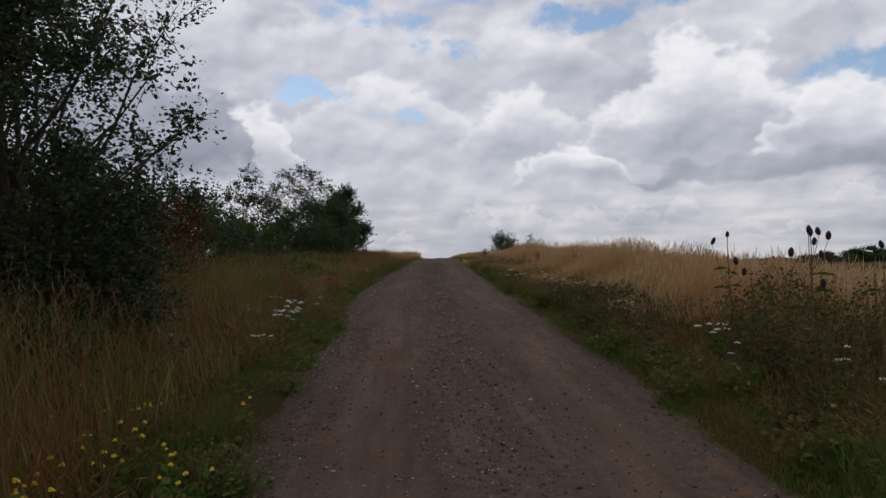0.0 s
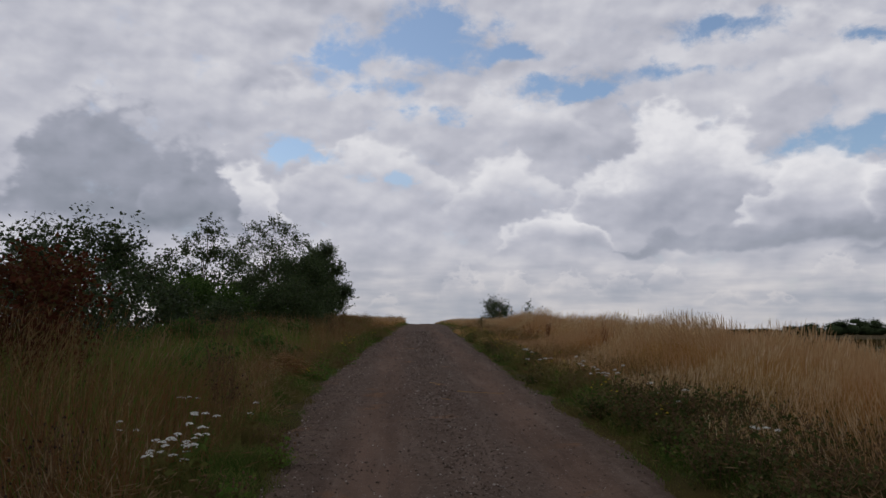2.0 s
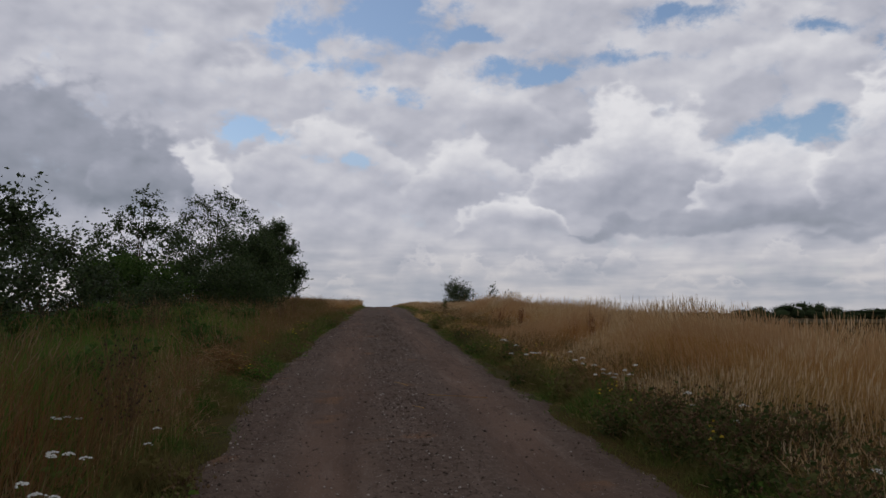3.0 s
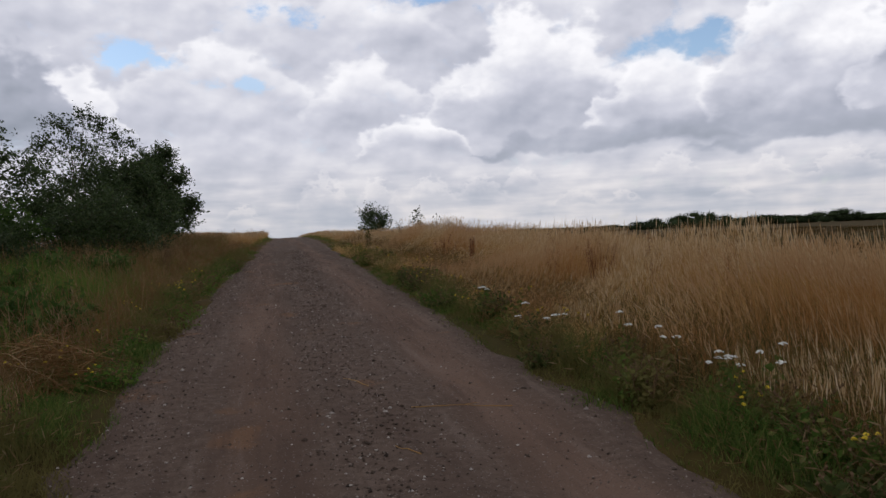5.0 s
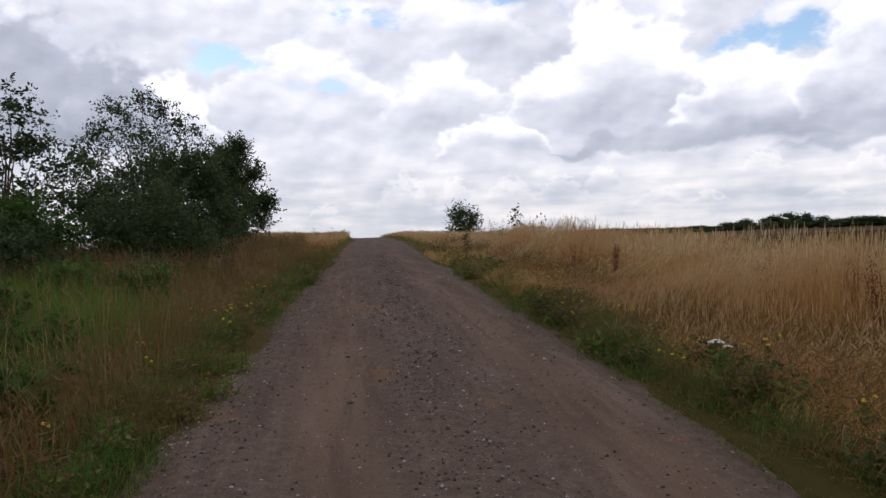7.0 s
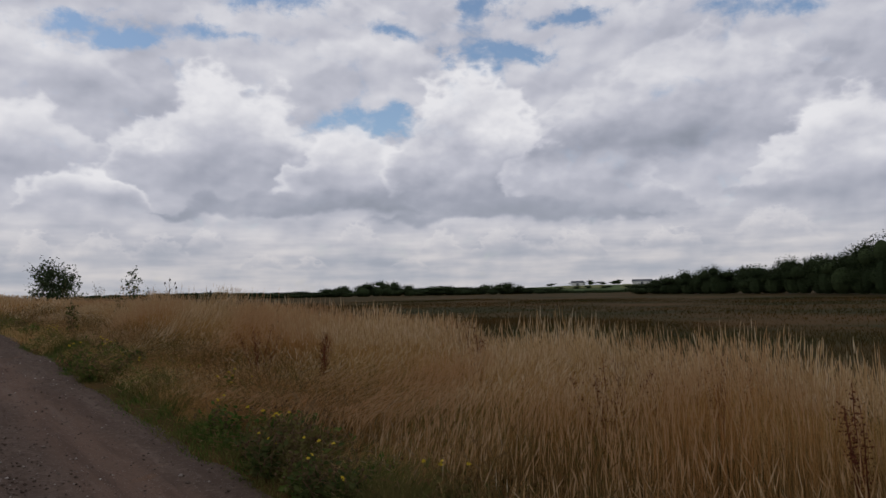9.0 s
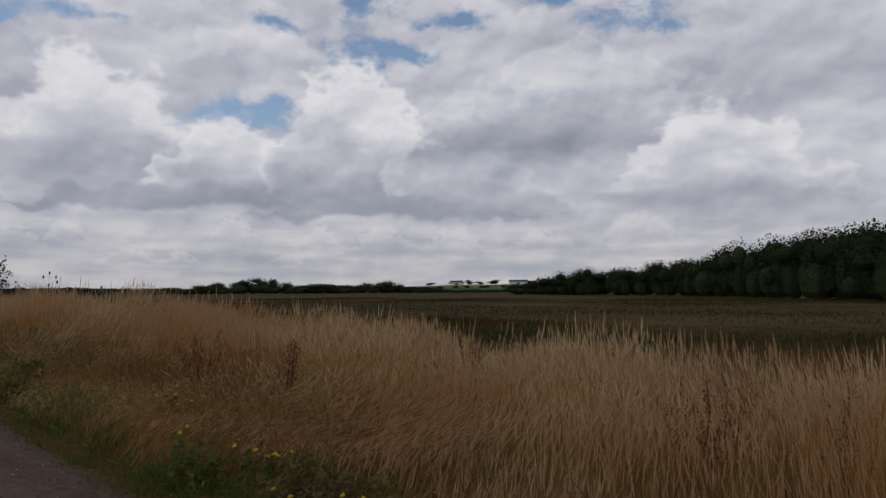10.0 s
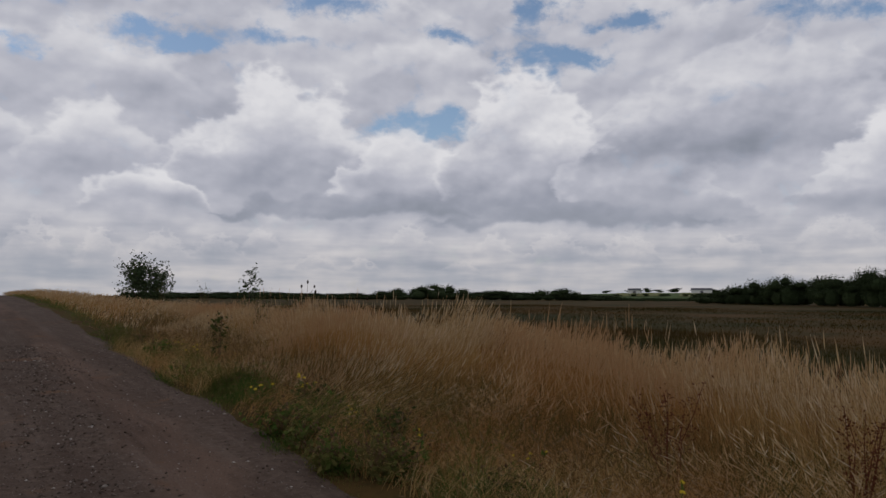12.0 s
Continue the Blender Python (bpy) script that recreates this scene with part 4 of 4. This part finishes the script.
def build_distance():
    r = np.random.default_rng(70)
    # the dark wood that climbs to the right
    knots = [(52.5, 400, 5.0), (54.4, 380, 7.0), (58.2, 340, 12.5), (60.5, 320, 11.5), (62.7, 300, 13.5), (66.7, 260, 14.0), (68.6, 240, 17.2), (72.2, 210, 17.6), (75.7, 190, 17.8), (78.0, 176, 17.4), (90.0, 140, 16.0), (110.0, 120, 15.0)]
    ka, kd, kh = np.array(knots).T
    rows = [(a, np.interp(a, ka, kd), np.interp(a, ka, kh), r.uniform(6.5, 10)) for a in np.arange(53, 110, 0.85)]
    far_wood("hill_wood", "dark green broadleaf wood rising behind the field", rows, 71, 120, 3)
    # low woods along the skyline
    knots = [(12, 5), (19.9, 6), (24, 5), (26.8, 4.5), (27.7, 7), (28.4, 4.5), (29.7, 8.5), (30.6, 5), (31.2, 10), (33, 13), (35.1, 11.5), (36, 6.5), (38.4, 8.5), (40.6, 6.5), (42.7, 10.5), (44, 6), (46, 4.5), (47.5, 1.8), (53.5, 1.8), (56, 6)]
    ka, kh = np.array(knots).T
    rows = [(a, 620 + r.uniform(-40, 40), np.interp(a, ka, kh), r.uniform(9, 14)) for a in np.arange(12, 52, 0.62)]
    far_wood("skyline_wood", "dark low wood along the far skyline", rows, 72, 70, 2)
    # a low hill with fields and a farm
    xs, ys = np.meshgrid(np.linspace(-1, 1, 41), np.linspace(-1, 1, 21))
    cx, cy = spot(51.5, 980)
    X, Y = cx + xs * 240 * math.cos(math.radians(51.5)) + ys * 260 * math.sin(math.radians(51.5)), cy - xs * 240 * math.sin(math.radians(51.5)) + ys * 260 * math.cos(math.radians(51.5))
    Z = land(X, Y) + hill_rise(X, Y) - 0.6
    hill = new("far_hill", mesh_of("far_hill", np.stack([X, Y, Z], -1).reshape(-1, 3), grid_tris(41, 21), [FIELD_GREEN], smooth=True))
    tagged(hill, "low far hill with pale green fields", "hill", kind="structure")
    for az, wide, deep, mat, name in ((48.6, 26, 60, FIELD_PALE, "pale_field"), (53.0, 22, 70, FIELD_PALE, "pale_field")):
        u, w = np.meshgrid(np.linspace(-1, 1, 9), np.linspace(-1, 1, 9))
        fx, fy = spot(az, 860)
        a = math.radians(az)
        X2, Y2 = fx + u * wide * math.cos(a) + w * deep * math.sin(a), fy - u * wide * math.sin(a) + w * deep * math.cos(a)
        Z2 = land(X2, Y2) + hill_rise(X2, Y2)
        ob = new(name, mesh_of(name, np.stack([X2, Y2, Z2], -1).reshape(-1, 3), grid_tris(9, 9), [mat], smooth=True))
        tagged(ob, "pale stubble field on the far hillside", "field", kind="structure")
    for az, dist, length, wide in ((48.3, 890, 14, 7), (53.0, 900, 22, 8)):
        barn(az, dist, length, wide)
    rows = [(a, 985, r.uniform(4, 7), 9) for a in (46.6, 47.3, 48.9, 49.4, 50.0, 50.6, 51.3, 52.2, 53.6, 54.4)]
    rows += [(a, 800, r.uniform(2, 3.2), 6) for a in (47.2, 47.8, 49.2, 50.2, 50.9, 51.9, 52.6)]
    far_wood("hedge_trees", "dark hedge trees between the far fields", rows, 73, 60, 1)


def box(x0, x1, y0, y1, z0, z1):
    v = np.array([(x, y, z) for z in (z0, z1) for x, y in ((x0, y0), (x1, y0), (x1, y1), (x0, y1))], float)
    t = np.array([(0, 2, 1), (0, 3, 2), (4, 5, 6), (4, 6, 7), (0, 1, 5), (0, 5, 4), (1, 2, 6), (1, 6, 5), (2, 3, 7), (2, 7, 6), (3, 0, 4), (3, 4, 7)])
    return v, t


def barn(az, dist, length, wide):
    x, y = spot(az, dist)
    z = float(land(x, y) + hill_rise(x, y))
    root = tagged(new("farm_building"), "pale farm building with a grey roof on a far hill", "building")
    root.matrix_basis = pose(x, y, z, 0, 0, -az)
    part("wall", box(-length / 2, length / 2, -wide / 2, wide / 2, -1, 3.4), BARN, root)
    h, o = 2.2, 0.5
    v = np.array([(-length / 2 - o, -wide / 2 - o, 3.4), (length / 2 + o, -wide / 2 - o, 3.4), (length / 2 + o, 0, 3.4 + h), (-length / 2 - o, 0, 3.4 + h), (-length / 2 - o, wide / 2 + o, 3.4), (length / 2 + o, wide / 2 + o, 3.4)])
    part("roof", (v, np.array([(0, 1, 2), (0, 2, 3), (3, 2, 5), (3, 5, 4), (0, 3, 4), (1, 5, 2), (0, 4, 5), (0, 5, 1)])), SLATE, root)
    part("door", box(-1.5, 1.5, -wide / 2 - 0.08, -wide / 2 - 0.01, -1, 2.6), SLATE, root, "dark barn door")


build_distance()


# ================= single plants, the post and small things =================
def lathe(profile, sides=8):
    """A round body from (radius, height) pairs."""
    ang = np.linspace(0, 2 * math.pi, sides, endpoint=False)
    v = np.array([(r * math.cos(a), r * math.sin(a), z) for r, z in profile for a in ang])
    t = []
    for k in range(len(profile) - 1):
        for s in range(sides):
            p, q = k * sides + s, k * sides + (s + 1) % sides
            t += [(p, q, q + sides), (p, q + sides, p + sides)]
    return v, np.array(t)


def moved(piece, at, scale=1.0, tilt=(0.0, 0.0)):
    v = piece[0] * scale
    v = v + np.stack([v[:, 2] * tilt[0], v[:, 2] * tilt[1], 0 * v[:, 2]], -1)
    return v + np.asarray(at), piece[1]


def prickly(r, n=70):
    """An egg-shaped teasel head with spines."""
    body = lathe([(0.004, 0), (0.016, 0.008), (0.022, 0.028), (0.020, 0.048), (0.012, 0.064), (0.002, 0.072)], 8)
    pieces = [body]
    u, a = r.uniform(0.05, 0.95, n), r.uniform(0, 6.28, n)
    rad = 0.021 * np.sin(u * 3.0 + 0.1)
    at = np.stack([rad * np.cos(a), rad * np.sin(a), u * 0.07], -1)
    d = np.stack([np.cos(a), np.sin(a), 0.4 + 0 * a], -1)
    s = np.cross(d, np.array([0, 0, 1.0]))
    v = np.stack([at + s * 0.0018, at - s * 0.0018, at + d * 0.011], 1).reshape(-1, 3)
    pieces.append((v, np.arange(3 * n).reshape(-1, 3)))
    return joined(pieces)


def teasel(x, y, heads, height, seed, label):
    """A dead teasel: ribbed stem, opposite side shoots, a head on each."""
    r = np.random.default_rng(seed)
    root = tagged(new("teasel_plant"), label, "teasel")
    root.location = (x, y, float(land(x, y)) - 0.02)
    tops, leafy = [], []
    lead = np.array([r.normal(0, 0.04), r.normal(0, 0.04), height])
    tops.append((part("stem", tube(bend((0, 0, 0), lead, 0, 7, 0.008, r), np.linspace(0.008, 0.003, 7), 6), DRY, root, "dry brown stem"), lead))
    for k in range(heads - 1):
        u = r.uniform(0.55, 0.85)
        a = r.uniform(0, 6.28)
        out = r.uniform(0.06, 0.2)
        end = np.array([math.cos(a) * out, math.sin(a) * out, height * r.uniform(u + 0.06, 0.985)])
        tops.append((part("side_shoot", tube(bend(lead * u, end, -0.03, 5), np.linspace(0.004, 0.002, 5), 5), DRY, root), end))
    for k in range(10):
        u, a = r.uniform(0.1, 0.8), r.uniform(0, 6.28)
        p = lead * u
        q = p + np.array([math.cos(a), math.sin(a), 0.2]) * r.uniform(0.1, 0.2)
        s = np.array([-math.sin(a), math.cos(a), 0]) * 0.018
        leafy.append((np.stack([p, (p + q) / 2 + s, q - (0, 0, 0.05), (p + q) / 2 - s]), np.array([(0, 1, 2), (0, 2, 3)])))
    part("leaves", joined(leafy), WEED, root, kind="stuff")
    for shoot, p in tops:
        part("seed_head", moved(prickly(r), p, r.uniform(0.85, 1.1), (r.normal(0, 0.1), r.normal(0, 0.1))), TEASEL, shoot, "dark prickly seed head")
    return root


def umbel(r, petal, n=18, wide=0.035, flat=True):
    """A flat head of small florets."""
    a, d = r.uniform(0, 6.28, n), np.sqrt(r.random(n)) * wide
    z = 0.010 * (1 - (d / wide) ** 2) * flat + r.normal(0, 0.0015, n)
    pieces = []
    lump = lathe([(0.0065, -0.001), (0.0055, 0.003), (0.0005, 0.005)], 4)
    for k in range(n):
        pieces.append(moved(lump, (d[k] * math.cos(a[k]), d[k] * math.sin(a[k]), z[k])))
    return joined(pieces)


def flower_plant(name, label, category, petal, heads, height, wide, seed):
    r = np.random.default_rng(seed)
    root = tagged(new(name), label, category)
    leafy, tops = [], []
    for k in range(heads):
        a, out = r.uniform(0, 6.28), r.uniform(0.02, 0.16)
        end = np.array([math.cos(a) * out, math.sin(a) * out, height * r.uniform(0.75, 1.05)])
        stem = part("stem", tube(bend((0, 0, 0), end, 0.02, 5), np.linspace(0.003, 0.0018, 5), 4), GREEN, root)
        tops.append((stem, end))
        at = end[None] * r.uniform(0.1, 0.85, (9, 1))
        leafy.append(leaves(at, 0.06, r))
    part("leaves", joined(leafy), GREEN, root, kind="stuff")
    for stem, p in tops:
        part("flower_head", moved(umbel(r, petal, wide=wide * r.uniform(0.7, 1.25)), p, 1.0, (r.normal(0, 0.15), r.normal(0, 0.15))), petal, stem)
    return root


def stand(ob, x, y, turn, size=1.0):
    ob.matrix_basis = pose(x, y, float(land(x, y)) - 0.01, 0, 0, turn) @ Matrix.Scale(size, 4)


def sow(make, places, group, seed):
    """Plants of a few shapes, copied over the places."""
    r = np.random.default_rng(seed)
    models = [make(k) for k in range(3)]
    for k, (x, y) in enumerate(places):
        m = models[k] if k < 3 else copy_thing(models[k % 3], Matrix.Identity(4))
        stand(m, x, y, r.uniform(0, 360), r.uniform(0.8, 1.2))
        tagged(m, group=group)


def build_flowers():
    r = np.random.default_rng(80)
    white = [(-1.55 + r.normal(0, 0.12), 9.6 + r.normal(0, 0.35)) for _ in range(9)]
    white += [(-2.0 + r.normal(0, 0.35), r.uniform(6.5, 13)) for _ in range(6)]
    white += [(2.5 + r.uniform(0, 1.0), r.uniform(3.6, 7.0)) for _ in range(8)] + [(2.36, 16.2), (2.12, 16.45), (2.7, 14.9), (2.75, 14.3)]
    white += [(float(right_edge(y)) + r.uniform(0.3, 0.9), y) for y in r.uniform(8, 19, 7)]
    sow(lambda k: flower_plant("yarrow_plant", "white flowering yarrow beside the track", "flower", WHITE, 2 + k, 0.40, 0.028, 81 + k), [(float(a), float(b)) for a, b in white], "yarrow along the verges", 84)
    yellow = [(-1.75 + r.normal(0, 0.35), r.uniform(3.2, 5.8)) for _ in range(26)]
    yellow += [(float(right_edge(y)) + r.uniform(0.15, 1.1), y) for y in r.uniform(10, 36, 40)] + [(float(left_edge(y)) - r.uniform(0.2, 0.9), y) for y in r.uniform(12, 30, 18)]
    sow(lambda k: flower_plant("ragwort_plant", "yellow flowering ragwort beside the track", "flower", YELLOW, 2 + k, 0.27, 0.011, 85 + k), [(float(a), float(b)) for a, b in yellow], "yellow flowers along the verges", 88)


def weedy(name, label, x, y, height, wide, seed, leaf=WEED, head=DRY, stalks=16, spray=26, leaf_size=0.05):
    """A bushy weed: many branched stalks, narrow leaves, small round seed heads."""
    r = np.random.default_rng(seed)
    root = tagged(new(name), label, "weed")
    root.location = (x, y, float(land(x, y)) - 0.02)
    stems, spots, tops = [], [], []
    for k in range(stalks):
        a, out = r.uniform(0, 6.28), wide * math.sqrt(r.random())
        end = np.array([math.cos(a) * out, math.sin(a) * out, height * r.uniform(0.65, 1.05)])
        foot = end * np.array([0.35, 0.35, 0])
        part("stalk", tube(bend(foot, end, 0.03, 5, 0.01, r), np.linspace(0.005, 0.002, 5), 4), DRY, root)
        for j in range(4):
            u = r.uniform(0.4, 0.95)
            p = foot * (1 - u) + end * u
            q = p + np.array([r.normal(0, 0.1), r.normal(0, 0.1), r.uniform(0.03, 0.16)])
            stems.append(tube(np.stack([p, (p + q) / 2, q]), [0.002, 0.0016, 0.001], 3))
            tops.append(q)
        u = r.uniform(0.05, 1.0, spray)[:, None]
        spots.append(foot * (1 - u) + end * u + r.normal(0, 0.045, (spray, 3)))
    part("side_branching", joined(stems), DRY, root, kind="stuff")
    part("leaves", leaves(np.concatenate(spots), leaf_size, r), leaf, root, kind="stuff")
    knob = lathe([(0.003, 0), (0.009, 0.008), (0.001, 0.018)], 4)
    part("seed_spray", joined([moved(knob, p, r.uniform(0.7, 1.3)) for p in tops]), head, root, kind="stuff")
    return root


def dock(x, y, height, seed):
    r = np.random.default_rng(seed)
    root = tagged(new("dock_plant"), "rust-brown dock gone to seed in dry grass", "weed")
    root.location = (x, y, float(land(x, y)) - 0.02)
    spots = []
    for k in range(6):
        end = np.array([r.normal(0, 0.12), r.normal(0, 0.12), height * r.uniform(0.75, 1.0)])
        part("stalk", tube(bend((0, 0, 0), end, 0, 5, 0.01, r), np.linspace(0.006, 0.002, 5), 4), DOCK, root)
        u = r.uniform(0.42, 1.0, 110)[:, None]
        spots.append(end * u + r.normal(0, 0.022, (110, 3)))
    part("seed_mass", leaves(np.concatenate(spots), 0.018, r), DOCK, root, kind="stuff")


def build_weeds():
    r = np.random.default_rng(90)
    for k in range(44):
        y = r.uniform(3.6, 12.5)
        x = float(right_edge(y)) + r.uniform(0.7, 3.6) * (1 if y < 8.5 else 0.4)
        weedy("thistle_clump", "olive-green thistle clump with brown seed heads", x, y, (r.uniform(0.65, 0.98) if y < 8.5 else r.uniform(0.3, 0.52)), 0.38, 100 + k, spray=36, leaf_size=0.042)
    for k in range(62):
        y = r.uniform(4, 36)
        weedy("low_weed", "low dark green weed clump on the verge", float(right_edge(y)) + r.uniform(0.05, 0.75), y, r.uniform(0.12, 0.32), 0.22, 400 + k, GREEN if k % 3 else WEED, DRY, 8, 40, 0.05)
    for k in range(34):
        y = r.uniform(3, 30)
        weedy("low_weed", "low green weed clump creeping onto the gravel", float(left_edge(y)) - r.uniform(-0.12, 0.5), y, r.uniform(0.06, 0.2), 0.15, 800 + k, GREEN if k % 2 else LUSH, DRY, 6, 34, 0.04)
    for k in range(30):
        x, y = r.uniform(-5.4, -2.1), r.uniform(13.5, 27)
        weedy("herb_clump", "lush green herb clump on the bank", x, y, r.uniform(0.4, 0.75), 0.40, 600 + k, LEAF_BRIGHT, DRY, 16, 60, 0.10)
    for k in range(18):
        x, y = r.uniform(-4.8, -1.9), r.uniform(13, 34)
        weedy("dead_knapweed", "dead brown knapweed with round seed heads", x, y, r.uniform(0.7, 1.05), 0.22, 170 + k, DRY, TEASEL, 8, 6, 0.03)
    for k in range(12):
        x, y = r.uniform(-3.6, -1.7), r.uniform(7.5, 14)
        weedy("dead_knapweed", "dead brown knapweed with round seed heads", x, y, r.uniform(0.5, 0.8), 0.2, 330 + k, DRY, TEASEL, 7, 10, 0.03)
    for k in range(14):
        y = r.uniform(40, 66)
        weedy("dead_knapweed", "dead brown knapweed with round seed heads", float(left_edge(y)) - r.uniform(0.6, 2.4), y, r.uniform(0.6, 0.9), 0.25, 190 + k, DRY, TEASEL, 7, 5, 0.03)
    for k, (x, y, h) in enumerate([(3.23, 33.2, 0.85), (5.8, 37.0, 1.1), (7.0, 39.5, 1.3), (6.4, 44.7, 1.25), (7.6, 42.8, 1.35), (6.0, 48, 1.1), (8.2, 45, 1.5), (4.8, 35.8, 0.9)]):
        weedy("tall_weed", "tall dark weed standing above the dry grass", x, y, h, 0.16, 210 + k, WEED, TEASEL, 6, 22, 0.06)
    for k, (x, y, h) in enumerate([(5.0, 20.7, 0.9), (4.5, 21.3, 0.8), (5.7, 24.2, 0.9), (6.2, 26.6, 0.9), (4.2, 25.2, 0.75), (3.9, 26.2, 0.7), (6.6, 22.0, 0.95), (4.3, 19.4, 0.85), (5.4, 30.0, 0.85), (4.9, 17.4, 0.85), (4.7, 18.6, 0.9), (5.7, 21.7, 0.8), (5.95, 21.9, 0.85), (5.5, 22.0, 0.75), (6.4, 25.3, 0.95), (6.7, 28.0, 0.9)]):
        dock(x, y, h * 1.12, 230 + k)
    teasel(3.09, 7.17, 4, 1.27, 250, "dead brown teasel with three dark prickly heads")
    teasel(3.26, 6.0, 5, 1.33, 251, "dead brown teasel with a cluster of dark heads")
    teasel(3.38, 6.2, 4, 1.30, 252, "dead brown teasel with dark prickly heads")
    teasel(3.72, 5.8, 2, 1.2, 253, "short dead teasel with two dark heads")
    teasel(6.55, 37.9, 6, 1.4, 254, "dead teasel with many heads above dry grass")
    teasel(6.9, 35.9, 4, 1.2, 255, "dead brown teasel above dry grass")


def tuft(x, y, height, seed):
    """A tussock of green sedge blades."""
    r = np.random.default_rng(seed)
    n = 420
    a, d = r.uniform(0, 6.28, n), np.abs(r.normal(0, 0.16, n))
    px, py = d * np.cos(a), d * np.sin(a)
    v, t, tip, way = blades(np.stack([px, py, 0 * px], -1), height * r.uniform(0.5, 1.1, n), r.uniform(0.004, 0.008, n), r.uniform(0.3, 1.1, n), a + r.normal(0, 0.5, n), 3)
    root = tagged(new("sedge_tuft"), "green tussock of sedge in flattened straw", "grass tuft")
    root.location = (x, y, float(land(x, y)) - 0.02)
    part("blade_mass", (v, t), GREEN, root, kind="stuff")


def build_tufts():
    for k, (x, y, h) in enumerate(((4.0, 22.7, 0.5), (3.75, 22.4, 0.42), (4.45, 23.6, 0.45), (4.4, 22.9, 0.5), (2.5, 21.2, 0.42), (2.65, 21.9, 0.4), (2.45, 20.5, 0.38), (3.1, 24.6, 0.4), (3.4, 27.5, 0.4), (-2.7, 17.6, 0.5), (-3.0, 19.0, 0.55), (-2.4, 20.2, 0.45))):
        tuft(x, y, h, 500 + k)


def build_post():
    x, y = 8.66, 25.7
    root = tagged(new("fence_post"), "weathered dark wooden fence post in the grass", "post")
    root.location = (x, y, float(land(x, y)) - 0.15)
    prof = box(-0.06, 0.06, -0.06, 0.06, 0, 1.28)
    v = prof[0].copy()
    v[4:, :2] *= 0.86
    v[5, 2] += 0.03
    part("post", (v, prof[1]), WOOD, root)


def build_cut_heap():
    """A heap of cut dry stems on the left verge."""
    r = np.random.default_rng(95)
    n = 420
    a, d = r.uniform(0, 6.28, n), np.sqrt(r.random(n)) * 0.5
    x, y = -1.95 + d * np.cos(a), 16.7 + d * np.sin(a) * 0.9
    z = land(x, y) + 0.02 + 0.42 * (1 - (d / 0.5) ** 2) * r.uniform(0.2, 1, n)
    way = r.uniform(0, 6.28, n)
    L = r.uniform(0.15, 0.45, n)
    p = np.stack([x, y, z], -1)
    half = np.stack([np.cos(way) * L, np.sin(way) * L, r.normal(0.0, 0.08, n)], -1)
    pieces = []
    for k in range(n):
        e = p[k] + half[k]
        e[2] = max(e[2] - 0.06, float(land(e[0], e[1])) + 0.01)
        pieces.append(tube(bend(p[k] - half[k] * 0.5, e, 0.05, 4), [0.003, 0.003, 0.0025, 0.002], 3))
    v, t = joined(pieces)
    tagged(new("cut_stems", mesh_of("cut_stems", v, t, [RUSTY])), "heap of cut dry brown stems on the verge", "plant debris", kind="stuff")


def build_litter():
    """Straws and dung crumbs lying on the track."""
    r = np.random.default_rng(96)
    for x, y, L, a in ((0.54, 15.9, 0.38, 2.0), (1.05, 15.1, 0.5, 0.1), (1.35, 15.0, 0.34, 2.6), (-0.35, 8.4, 0.2, 0.9), (0.6, 14.2, 0.22, 2.1)):
        c, s = math.cos(a) * L / 2, math.sin(a) * L / 2
        pts = [(x + c * k + r.normal(0, 0.008), y + s * k + r.normal(0, 0.008)) for k in (-1, -0.5, 0, 0.5, 1)]
        line = []
        for px, py in pts:
            lo, hi = float(left_edge(py)), float(right_edge(py))
            line.append((px, py, float(road_height(np.array((px - lo) / (hi - lo)), np.array(px), np.array(py))) + 0.006))
        v, t = tube(np.array(line), [0.003, 0.003, 0.003, 0.002, 0.0015], 5)
        tagged(new("straw", mesh_of("straw", v, t, [STRAW])), "single dry straw lying on the gravel", "straw", group="straws on the track")


build_flowers()
build_weeds()
build_tufts()
build_post()
build_cut_heap()
build_litter()
